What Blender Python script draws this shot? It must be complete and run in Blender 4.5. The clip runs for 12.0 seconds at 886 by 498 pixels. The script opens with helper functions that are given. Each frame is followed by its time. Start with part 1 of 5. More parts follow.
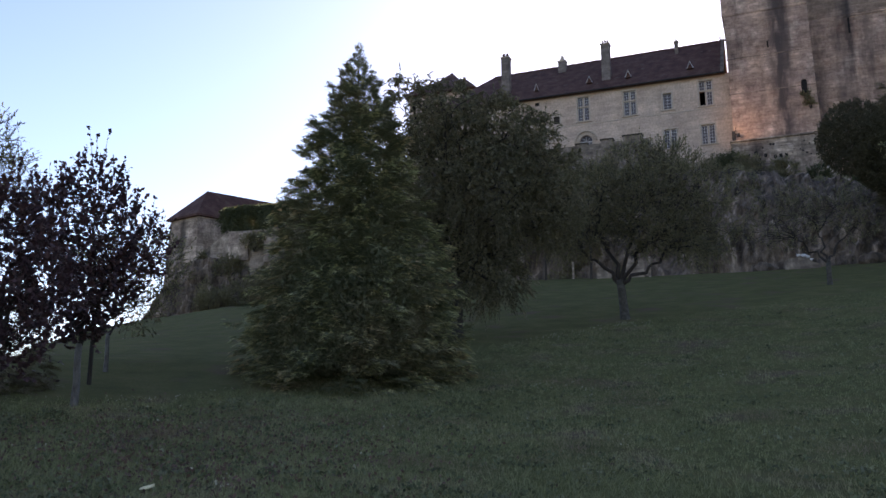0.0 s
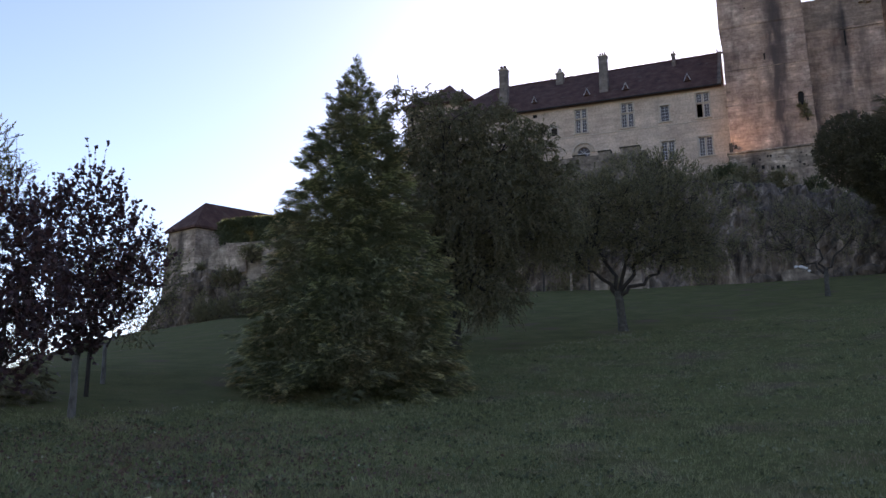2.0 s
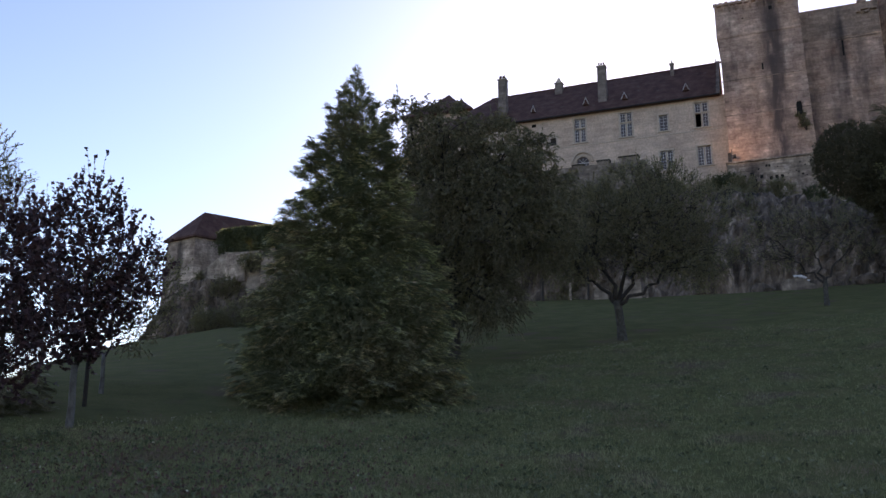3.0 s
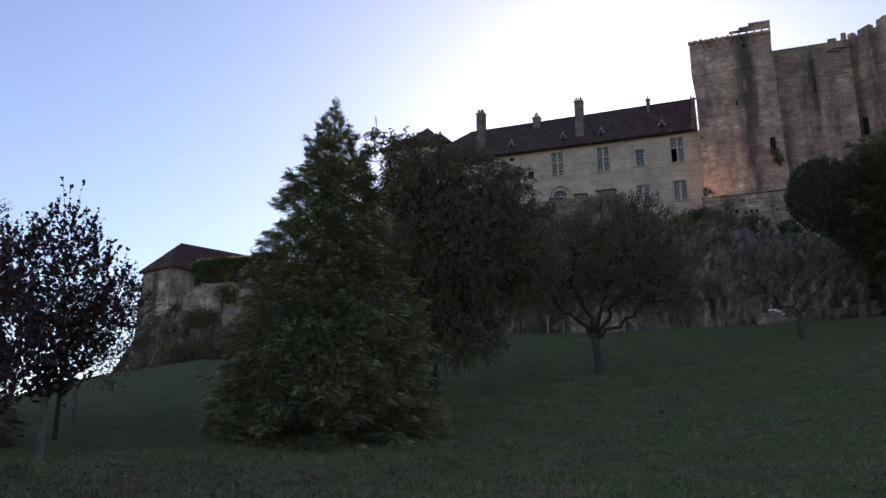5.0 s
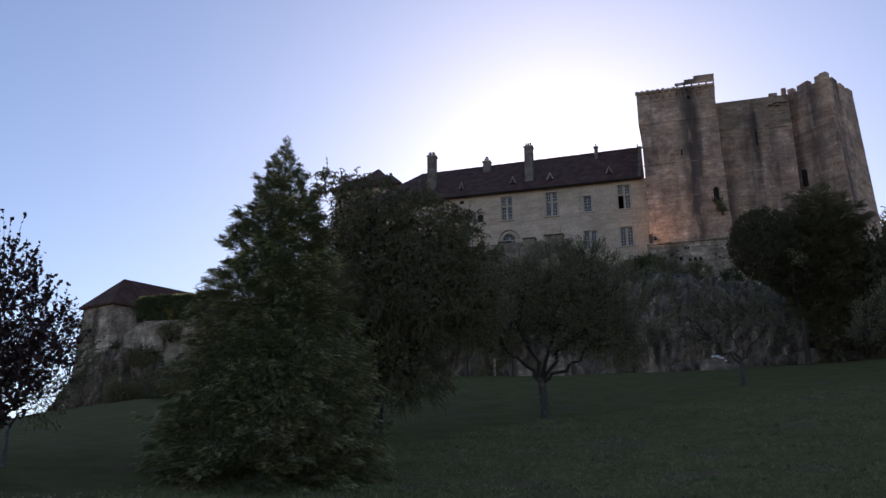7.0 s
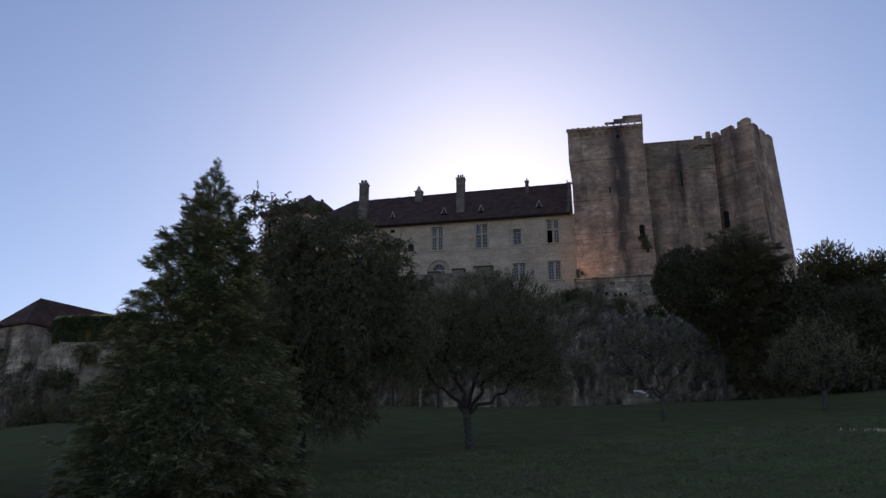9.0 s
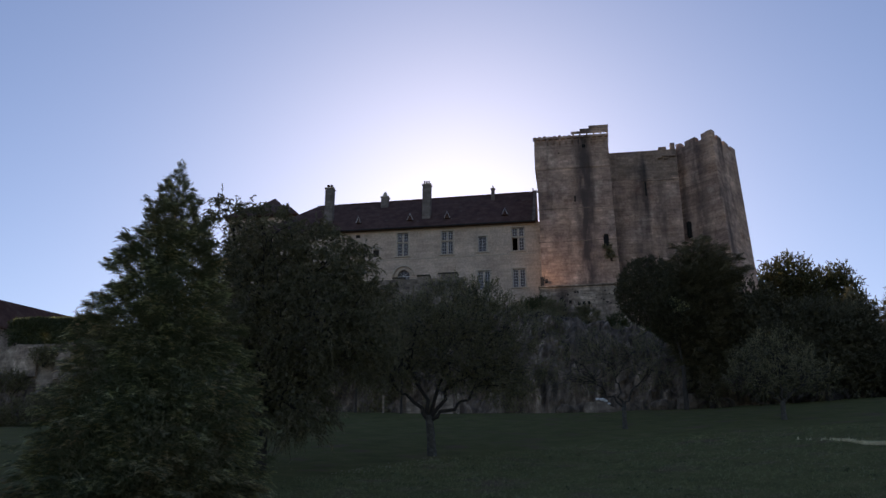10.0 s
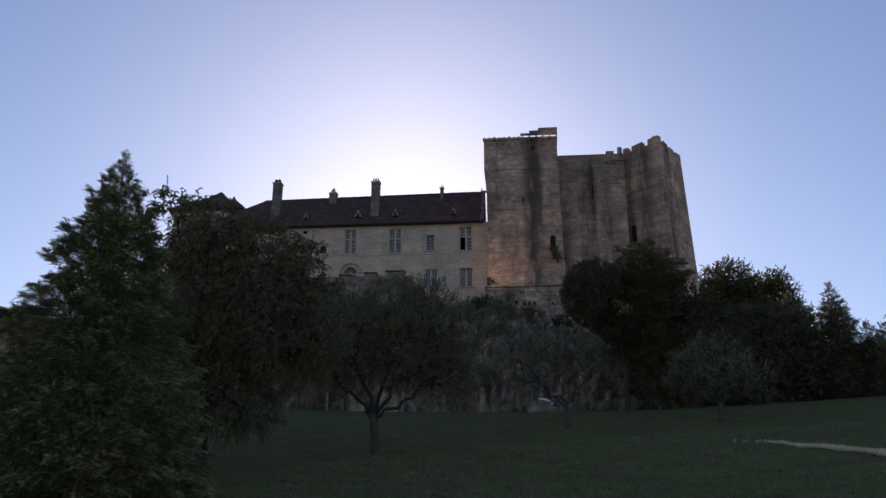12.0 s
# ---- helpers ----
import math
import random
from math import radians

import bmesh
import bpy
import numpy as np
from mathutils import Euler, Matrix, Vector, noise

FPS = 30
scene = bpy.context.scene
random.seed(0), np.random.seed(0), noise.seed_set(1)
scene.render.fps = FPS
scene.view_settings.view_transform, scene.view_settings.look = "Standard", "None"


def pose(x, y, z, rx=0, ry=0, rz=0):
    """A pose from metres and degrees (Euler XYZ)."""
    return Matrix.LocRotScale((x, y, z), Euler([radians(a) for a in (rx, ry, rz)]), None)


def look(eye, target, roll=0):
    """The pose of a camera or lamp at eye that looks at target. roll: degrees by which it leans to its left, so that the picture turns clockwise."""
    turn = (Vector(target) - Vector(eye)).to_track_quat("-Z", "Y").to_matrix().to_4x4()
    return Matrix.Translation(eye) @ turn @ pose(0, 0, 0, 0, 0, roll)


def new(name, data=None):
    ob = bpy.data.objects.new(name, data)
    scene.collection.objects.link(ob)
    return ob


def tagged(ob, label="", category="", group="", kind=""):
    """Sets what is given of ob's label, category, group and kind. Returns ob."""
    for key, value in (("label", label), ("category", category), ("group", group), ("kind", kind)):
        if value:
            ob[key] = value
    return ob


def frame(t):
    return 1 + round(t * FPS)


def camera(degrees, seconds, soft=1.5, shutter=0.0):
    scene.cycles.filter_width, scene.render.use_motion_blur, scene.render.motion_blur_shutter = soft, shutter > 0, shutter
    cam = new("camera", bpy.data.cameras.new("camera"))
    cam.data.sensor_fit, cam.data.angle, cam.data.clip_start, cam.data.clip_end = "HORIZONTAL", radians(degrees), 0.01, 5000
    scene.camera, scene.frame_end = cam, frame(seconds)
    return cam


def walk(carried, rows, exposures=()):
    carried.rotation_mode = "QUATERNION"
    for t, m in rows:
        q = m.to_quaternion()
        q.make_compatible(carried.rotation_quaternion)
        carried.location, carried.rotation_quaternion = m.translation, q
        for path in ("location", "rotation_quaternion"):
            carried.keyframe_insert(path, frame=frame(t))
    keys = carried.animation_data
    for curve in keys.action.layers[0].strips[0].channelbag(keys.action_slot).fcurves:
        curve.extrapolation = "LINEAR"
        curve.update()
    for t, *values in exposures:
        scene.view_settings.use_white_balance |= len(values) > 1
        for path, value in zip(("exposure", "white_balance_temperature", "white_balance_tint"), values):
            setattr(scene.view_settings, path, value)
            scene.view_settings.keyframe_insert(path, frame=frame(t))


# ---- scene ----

# ---------------------------------------------------------------- camera
EYE = 1.6
cam = camera(52.85, 12.0, soft=1.5)
ROWS = [  # seconds, yaw, pitch, roll: the camera stands still and turns
    (0.0, 0.032, 12.01, 0.151), (0.5, -0.071, 12.156, 0.131), (1.0, -0.11, 12.333, 0.155), (1.5, -0.107, 12.536, 0.166),
    (2.0, -0.093, 12.756, 0.183), (2.5, -0.107, 12.993, 0.155), (3.0, -0.146, 13.358, 0.198), (5.0, -1.608, 15.433, 0.226),
    (5.5, -2.318, 16.081, 0.205), (6.0, -3.11, 16.743, 0.187), (6.5, -4.05, 17.385, 0.126), (7.0, -5.082, 18.096, 0.083),
    (9.0, -9.942, 19.982, -0.181), (9.5, -11.185, 20.24, -0.239), (10.0, -12.322, 20.396, -0.211), (10.5, -13.39, 20.433, -0.223),
    (11.0, -14.427, 20.453, -0.294), (11.5, -15.352, 20.446, -0.302), (12.0, -15.923, 20.311, -0.255),
]
EXPOSURES = [(0.0, 0.71, 6720, 27), (3.0, 0.54, 6720, 27), (5.0, 0.23, 6700, 25), (7.0, -0.01, 6660, 24), (9.0, -0.27, 6550, 23), (12.0, -0.3, 6510, 23)]
walk(cam, [(t, pose(0, 0, EYE, 90 + pitch, roll, yaw)) for t, yaw, pitch, roll in ROWS], EXPOSURES)

# ---------------------------------------------------------------- light
SUN_AZ, SUN_EL = 13.4, 22.6
world = bpy.data.worlds.new("sky")
scene.world = world
world.use_nodes = True
wn = world.node_tree.nodes
sky = wn.new("ShaderNodeTexSky")
sky.sky_type = "NISHITA"
sky.sun_disc = False
sky.sun_elevation, sky.sun_rotation = radians(SUN_EL), radians(SUN_AZ)
sky.air_density, sky.dust_density, sky.ozone_density = 1.0, 0.32, 2.4
wn["Background"].inputs["Strength"].default_value = 0.15
world.node_tree.links.new(sky.outputs[0], wn["Background"].inputs["Color"])

sun = new("sun", bpy.data.lights.new("sun", "SUN"))
sun.data.energy, sun.data.angle, sun.data.color = 4.5, radians(0.5), (1.0, 0.9, 0.73)
sa, se = radians(SUN_AZ), radians(SUN_EL)
sun_dir = Vector((math.sin(sa) * math.cos(se), math.cos(sa) * math.cos(se), math.sin(se)))
sun.matrix_world = look(sun_dir * 300, (0, 0, 0))

# ---------------------------------------------------------------- frames of reference
CASTLE = Matrix.Translation((26.69, 79.22, EYE)) @ pose(0, 0, 0, 0, 0, -21.1)   # x along the facade, y into it, z from eye level


def castle(x, y, z):
    return CASTLE @ Vector((x, y, z))


# ---------------------------------------------------------------- materials
def mat(name, colours, scale=3.0, rough=0.85, bump=0.3, detail=8.0, stretch=(1, 1, 1), fine=None, metal=0.0, translucent=0.0,
        island=0.0, blotch=None, spec=0.3):
    """Two-scale noise colour ramp, with bump; island: brightness change from piece to piece."""
    m = bpy.data.materials.new(name)
    m.use_nodes = True
    nt = m.node_tree
    n, ln = nt.nodes, nt.links.new
    bsdf = n["Principled BSDF"]
    co = n.new("ShaderNodeTexCoord")
    mp = n.new("ShaderNodeMapping")
    mp.inputs["Scale"].default_value = stretch
    ln(co.outputs["Object"], mp.inputs["Vector"])
    a = n.new("ShaderNodeTexNoise")
    a.inputs["Scale"].default_value, a.inputs["Detail"].default_value, a.inputs["Roughness"].default_value = scale, detail, 0.62
    ln(mp.outputs[0], a.inputs["Vector"])
    ramp = n.new("ShaderNodeValToRGB")
    el = ramp.color_ramp.elements
    while len(el) < len(colours):
        el.new(0.5)
    for i, (e, c) in enumerate(zip(el, colours)):
        e.position = 0.3 + 0.4 * i / max(1, len(colours) - 1)
        e.color = (*c, 1)
    ln(a.outputs["Fac"], ramp.inputs["Fac"])
    out = ramp.outputs["Color"]
    b = n.new("ShaderNodeTexNoise")
    b.inputs["Scale"].default_value, b.inputs["Detail"].default_value = fine or scale * 9, 4
    ln(mp.outputs[0], b.inputs["Vector"])
    mr = n.new("ShaderNodeMapRange")
    mr.inputs["To Min"].default_value, mr.inputs["To Max"].default_value = 0.6, 1.4
    ln(b.outputs["Fac"], mr.inputs["Value"])
    mul = n.new("ShaderNodeMix")
    mul.data_type, mul.blend_type = "RGBA", "MULTIPLY"
    mul.inputs["Factor"].default_value = 1.0
    ln(out, mul.inputs["A"]), ln(mr.outputs[0], mul.inputs["B"])
    out = mul.outputs["Result"]
    if blotch:
        bc, bs, bl, bst = blotch
        mp2 = n.new("ShaderNodeMapping")
        mp2.inputs["Scale"].default_value = bst
        ln(co.outputs["Object"], mp2.inputs["Vector"])
        c = n.new("ShaderNodeTexNoise")
        c.inputs["Scale"].default_value, c.inputs["Detail"].default_value = bs, 6
        ln(mp2.outputs[0], c.inputs["Vector"])
        mr2 = n.new("ShaderNodeMapRange")
        mr2.inputs["From Min"].default_value, mr2.inputs["From Max"].default_value = bl, bl + 0.15
        ln(c.outputs["Fac"], mr2.inputs["Value"])
        mx = n.new("ShaderNodeMix")
        mx.data_type = "RGBA"
        mx.inputs["B"].default_value = (*bc, 1)
        ln(mr2.outputs[0], mx.inputs["Factor"]), ln(out, mx.inputs["A"])
        out = mx.outputs["Result"]
    if island:
        g = n.new("ShaderNodeNewGeometry")
        mr3 = n.new("ShaderNodeMapRange")
        mr3.inputs["To Min"].default_value, mr3.inputs["To Max"].default_value = 1 - island, 1 + island
        ln(g.outputs["Random Per Island"], mr3.inputs["Value"])
        mi = n.new("ShaderNodeMix")
        mi.data_type, mi.blend_type = "RGBA", "MULTIPLY"
        mi.inputs["Factor"].default_value = 1.0
        ln(out, mi.inputs["A"]), ln(mr3.outputs[0], mi.inputs["B"])
        out = mi.outputs["Result"]
    ln(out, bsdf.inputs["Base Color"])
    bsdf.inputs["Roughness"].default_value, bsdf.inputs["Metallic"].default_value = rough, metal
    bsdf.inputs["Specular IOR Level"].default_value = spec
    if bump:
        bp = n.new("ShaderNodeBump")
        bp.inputs["Strength"].default_value, bp.inputs["Distance"].default_value = min(bump, 1.0), 0.05 if bump < 1 else 0.25
        add = n.new("ShaderNodeMath")
        add.operation = "ADD"
        ln(a.outputs["Fac"], add.inputs[0]), ln(b.outputs["Fac"], add.inputs[1])
        ln(add.outputs[0], bp.inputs["Height"]), ln(bp.outputs[0], bsdf.inputs["Normal"])
    if translucent:
        tr = n.new("ShaderNodeBsdfTranslucent")
        tg = n.new("ShaderNodeMix")              # leaves let more yellow-green light through than they throw back
        tg.data_type, tg.blend_type = "RGBA", "MULTIPLY"
        tg.inputs["Factor"].default_value, tg.inputs["B"].default_value = 1.0, (2.1, 2.0, 1.4, 1)
        ln(out, tg.inputs["A"]), ln(tg.outputs["Result"], tr.inputs["Color"])
        ms = n.new("ShaderNodeMixShader")
        ms.inputs[0].default_value = translucent
        ln(bsdf.outputs[0], ms.inputs[1]), ln(tr.outputs[0], ms.inputs[2])
        ln(ms.outputs[0], n["Material Output"].inputs["Surface"])
    return m


def ashlar(name, colours, stain, course=0.38, block=0.8, stain_at=0.56, grain=0.35, streaks=(), band_by=0.25, patch=0.12, joint=0.65, course_by=(0.22, 1.7), lines=0.0):
    """Coursed stone: block joints, block-to-block tone, rain stains that run down."""
    m = mat(name, colours, scale=grain, rough=0.9, bump=0.0, blotch=(stain, 0.6, stain_at, (1.0, 1.0, 0.16)), fine=5.0)
    nt = m.node_tree
    n, ln = nt.nodes, nt.links.new
    bsdf = n["Principled BSDF"]
    co = n.new("ShaderNodeTexCoord")
    sep, com = n.new("ShaderNodeSeparateXYZ"), n.new("ShaderNodeCombineXYZ")
    add = n.new("ShaderNodeMath")
    add.operation = "ADD"
    ln(co.outputs["Object"], sep.inputs[0])
    ln(sep.outputs["X"], add.inputs[0]), ln(sep.outputs["Y"], add.inputs[1])
    ln(add.outputs[0], com.inputs["X"]), ln(sep.outputs["Z"], com.inputs["Y"])
    wob = n.new("ShaderNodeTexNoise")
    wob.inputs["Scale"].default_value = 0.9
    ln(com.outputs[0], wob.inputs["Vector"])
    wv = n.new("ShaderNodeVectorMath")
    wv.operation = "MULTIPLY_ADD"
    wv.inputs[1].default_value = (0.25, 0.25, 0)
    ln(wob.outputs["Color"], wv.inputs[0]), ln(com.outputs[0], wv.inputs[2])
    br = n.new("ShaderNodeTexBrick")
    br.inputs["Scale"].default_value = 1.0
    br.inputs["Brick Width"].default_value, br.inputs["Row Height"].default_value = block, course
    br.inputs["Mortar Size"].default_value, br.inputs["Mortar Smooth"].default_value = 0.012, 0.6
    br.inputs["Color1"].default_value, br.inputs["Color2"].default_value = (0.72, 0.72, 0.72, 1), (1.18, 1.18, 1.18, 1)
    br.inputs["Mortar"].default_value = (0.6, 0.58, 0.56, 1)
    ln(wv.outputs[0], br.inputs["Vector"])
    mx = n.new("ShaderNodeMix")
    mx.data_type, mx.blend_type = "RGBA", "MULTIPLY"
    mx.inputs["Factor"].default_value = joint
    old = bsdf.inputs["Base Color"].links[0].from_socket
    ln(old, mx.inputs["A"]), ln(br.outputs["Color"], mx.inputs["B"])
    out = mx.outputs["Result"]
    band = n.new("ShaderNodeTexNoise")          # long pale and dark courses
    bmp = n.new("ShaderNodeMapping")
    bmp.inputs["Scale"].default_value = (course_by[0], course_by[0], course_by[1])
    ln(co.outputs["Object"], bmp.inputs["Vector"]), ln(bmp.outputs[0], band.inputs["Vector"])
    band.inputs["Scale"].default_value, band.inputs["Detail"].default_value = 1.6, 5
    bmr = n.new("ShaderNodeMapRange")
    bmr.inputs["From Min"].default_value, bmr.inputs["From Max"].default_value = 0.3, 0.7
    bmr.inputs["To Min"].default_value, bmr.inputs["To Max"].default_value = 1 - band_by, 1 + band_by
    ln(band.outputs["Fac"], bmr.inputs["Value"])
    bmx = n.new("ShaderNodeMix")
    bmx.data_type, bmx.blend_type = "RGBA", "MULTIPLY"
    bmx.inputs["Factor"].default_value = 1.0
    ln(out, bmx.inputs["A"]), ln(bmr.outputs[0], bmx.inputs["B"])
    out = bmx.outputs["Result"]
    if lines:                                    # thin broken bed joints and single pale or dark courses
        cl_n, cl_m, cl_r, cl_x = n.new("ShaderNodeTexNoise"), n.new("ShaderNodeMapping"), n.new("ShaderNodeValToRGB"), n.new("ShaderNodeMix")
        cl_m.inputs["Scale"].default_value = (0.5, 0.5, 5.2)
        ln(co.outputs["Object"], cl_m.inputs["Vector"]), ln(cl_m.outputs[0], cl_n.inputs["Vector"]), ln(cl_n.outputs["Fac"], cl_r.inputs["Fac"])
        cl_n.inputs["Scale"].default_value, cl_n.inputs["Detail"].default_value, cl_n.inputs["Roughness"].default_value = 0.9, 3, 0.6
        ce = cl_r.color_ramp.elements
        ce[0].position, ce[0].color = 0.36, (1 - lines, 1 - lines, 1 - lines, 1)
        ce[1].position, ce[1].color = 0.66, (1 + lines, 1 + 0.92 * lines, 1 + 0.85 * lines, 1)
        for q in (0.46, 0.56):
            ce.new(q).color = (1, 1, 1, 1)
        cl_x.data_type, cl_x.blend_type = "RGBA", "MULTIPLY"
        cl_x.inputs["Factor"].default_value = 1.0
        ln(out, cl_x.inputs["A"]), ln(cl_r.outputs["Color"], cl_x.inputs["B"])
        out = cl_x.outputs["Result"]
    pn, pr, px = n.new("ShaderNodeTexNoise"), n.new("ShaderNodeValToRGB"), n.new("ShaderNodeMix")   # repairs and weathered patches
    pn.inputs["Scale"].default_value, pn.inputs["Detail"].default_value, pn.inputs["Roughness"].default_value = 0.55, 7, 0.7
    ln(co.outputs["Object"], pn.inputs["Vector"]), ln(pn.outputs["Fac"], pr.inputs["Fac"])
    pe = pr.color_ramp.elements
    pe[0].position, pe[0].color = 0.36, (1 - patch, 1 - 1.15 * patch, 1 - 1.15 * patch, 1)
    pe[1].position, pe[1].color = 0.66, (1 + patch, 1 + 0.9 * patch, 1 + 0.75 * patch, 1)
    px.data_type, px.blend_type = "RGBA", "MULTIPLY"
    px.inputs["Factor"].default_value = 1.0
    ln(out, px.inputs["A"]), ln(pr.outputs["Color"], px.inputs["B"])
    out = px.outputs["Result"]
    if streaks:                                  # rain stains below spouts and slits: place along x, half width, strength
        wide = n.new("ShaderNodeMapRange")
        wide.inputs["From Max"].default_value = 24.0
        sn = n.new("ShaderNodeTexNoise")
        smp = n.new("ShaderNodeMapping")
        smp.inputs["Scale"].default_value = (2.2, 2.2, 0.5)
        ln(co.outputs["Object"], smp.inputs["Vector"]), ln(smp.outputs[0], sn.inputs["Vector"])
        sn.inputs["Scale"].default_value, sn.inputs["Detail"].default_value = 1.0, 7
        shift = n.new("ShaderNodeMath")
        shift.operation = "MULTIPLY_ADD"
        shift.inputs[1].default_value = 1.1
        ln(sn.outputs["Fac"], shift.inputs[0]), ln(sep.outputs["X"], shift.inputs[2])
        ln(shift.outputs[0], wide.inputs["Value"])
        rp = n.new("ShaderNodeValToRGB")
        el = rp.color_ramp.elements
        el[0].position, el[0].color = 0.0, (0, 0, 0, 1)
        el[1].position, el[1].color = 1.0, (0, 0, 0, 1)
        for xc, hw, k in streaks:
            for p, v in ((xc - hw, 0.0), (xc - hw * 0.15, k), (xc + hw * 0.15, k), (xc + hw, 0.0)):
                e = el.new((p + 0.55) / 24.0)
                e.color = (v, v, v, 1)
        ln(wide.outputs[0], rp.inputs["Fac"])
        sm = n.new("ShaderNodeMapRange")
        sm.inputs["From Min"].default_value, sm.inputs["From Max"].default_value = 0.2, 0.55
        ln(sn.outputs["Fac"], sm.inputs["Value"])
        sf = n.new("ShaderNodeMath")
        sf.operation = "MULTIPLY"
        ln(rp.outputs["Color"], sf.inputs[0]), ln(sm.outputs[0], sf.inputs[1])
        smx = n.new("ShaderNodeMix")
        smx.data_type = "RGBA"
        smx.inputs["B"].default_value = (*stain, 1)
        ln(sf.outputs[0], smx.inputs["Factor"]), ln(out, smx.inputs["A"])
        out = smx.outputs["Result"]
    ln(out, bsdf.inputs["Base Color"])
    bp = n.new("ShaderNodeBump")
    bp.inputs["Strength"].default_value, bp.inputs["Distance"].default_value = 0.4, 0.05
    nz = n.new("ShaderNodeTexNoise")
    nz.inputs["Scale"].default_value, nz.inputs["Detail"].default_value = 4.0, 8
    ln(co.outputs["Object"], nz.inputs["Vector"])
    m2 = n.new("ShaderNodeMath")
    m2.operation = "MULTIPLY_ADD"
    m2.inputs[1].default_value = -0.6
    ln(br.outputs["Fac"], m2.inputs[0]), ln(nz.outputs["Fac"], m2.inputs[2])
    ln(m2.outputs[0], bp.inputs["Height"]), ln(bp.outputs[0], bsdf.inputs["Normal"])
    return m


GRASS = mat("lawn", [(0.088, 0.09, 0.037), (0.113, 0.113, 0.046), (0.15, 0.131, 0.06)], scale=0.9, rough=1.0, spec=0.02, bump=0.8, fine=22,
            blotch=((0.132, 0.1, 0.064), 0.6, 0.56, (1, 1, 1)))
BLADE = mat("grass_blade", [(0.142, 0.153, 0.08), (0.183, 0.191, 0.102), (0.23, 0.216, 0.128)], scale=0.6, rough=0.85, spec=0.12, blotch=((0.178, 0.14, 0.1), 0.4, 0.545, (1, 1, 1)), bump=0, island=0.35, translucent=0.25)
# stands in for sunlight on the grass strip; also colours the dry leaf
SUN_AND_STRAW = mat("sun_and_straw", [(0.6, 0.52, 0.31), (0.76, 0.67, 0.44)], scale=3, rough=0.9, bump=0.3, island=0.2)
PETAL = mat("white_petal", [(0.3, 0.27, 0.17), (0.45, 0.42, 0.3)], scale=4, rough=0.8, bump=0)
HOUSE_STONE = ashlar("house_limestone", [(0.47, 0.345, 0.258), (0.56, 0.43, 0.33), (0.61, 0.48, 0.38)], (0.36, 0.285, 0.225), 0.33, 0.7, 0.6, band_by=0.1, joint=0.35, lines=0.07)
TOWER_STONE = ashlar("tower_limestone", [(0.36, 0.218, 0.15), (0.49, 0.338, 0.248), (0.4, 0.275, 0.215), (0.57, 0.435, 0.335)], (0.085, 0.062, 0.054), 0.3, 0.55, 0.58, grain=0.42,
                     streaks=[(5.1, 1.3, 0.95), (8.3, 0.8, 0.55), (10.4, 0.9, 0.55), (12.6, 1.0, 0.6), (15.0, 0.4, 0.5), (16.4, 1.0, 0.7), (18.8, 0.45, 0.6)], band_by=0.16, patch=0.33, joint=0.7, course_by=(0.2, 1.1), lines=0.2)
TOWER_DARK = ashlar("stained_limestone", [(0.24, 0.162, 0.118), (0.34, 0.24, 0.178), (0.27, 0.2, 0.155)], (0.09, 0.07, 0.06), 0.3, 0.55, 0.55, grain=0.6)
WALL_STONE = ashlar("rubble_wall", [(0.14, 0.11, 0.085), (0.32, 0.255, 0.195), (0.45, 0.37, 0.29)], (0.085, 0.068, 0.052), 0.22, 0.35, 0.55, grain=1.5)
PATCHED = ashlar("patched_limestone", [(0.2, 0.158, 0.122), (0.38, 0.31, 0.245), (0.52, 0.43, 0.345)], (0.11, 0.09, 0.074), 0.24, 0.4, 0.54, grain=0.75, band_by=0.2, patch=0.42, lines=0.2)
TERRACE_STONE = ashlar("ruined_masonry", [(0.12, 0.095, 0.073), (0.34, 0.275, 0.215), (0.3, 0.24, 0.185), (0.6, 0.5, 0.41)], (0.09, 0.073, 0.058), 0.26, 0.45, 0.55, grain=0.8, band_by=0.2, patch=0.4, lines=0.35)
DARK_RUBBLE = ashlar("dark_rubble", [(0.1, 0.08, 0.063), (0.2, 0.16, 0.125), (0.33, 0.27, 0.21)], (0.07, 0.058, 0.046), 0.2, 0.32, 0.55, grain=1.7)
CHIMNEY_STONE = ashlar("sooty_limestone", [(0.15, 0.12, 0.1), (0.22, 0.18, 0.15), (0.19, 0.16, 0.14)], (0.09, 0.08, 0.07), 0.3, 0.5, 0.55)
TRIM_STONE = mat("dressed_stone", [(0.44, 0.35, 0.27), (0.54, 0.44, 0.345)], scale=2, rough=0.9, bump=0.2)
ROCK = mat("limestone_rock", [(0.056, 0.042, 0.033), (0.145, 0.11, 0.084), (0.265, 0.203, 0.155), (0.54, 0.42, 0.325)], scale=1.3, rough=0.95, bump=1.0, stretch=(1.2, 1.2, 0.25), fine=9,
           blotch=((0.05, 0.042, 0.032), 0.8, 0.53, (1, 1, 0.2)))
ROOF = mat("old_roof_tile", [(0.05, 0.022, 0.017), (0.085, 0.04, 0.03), (0.125, 0.07, 0.053)], scale=1.2, rough=0.85, bump=0.5, fine=9, island=0.15, blotch=((0.12, 0.085, 0.068), 1.6, 0.6, (1, 1, 1)))
MOSSY = mat("mossy_stone", [(0.045, 0.04, 0.03), (0.09, 0.08, 0.06)], scale=3, rough=0.95, bump=0.5)
BARK = mat("bark", [(0.032, 0.026, 0.022), (0.07, 0.058, 0.048)], scale=4, rough=0.95, bump=0.8, stretch=(1, 1, 0.2))
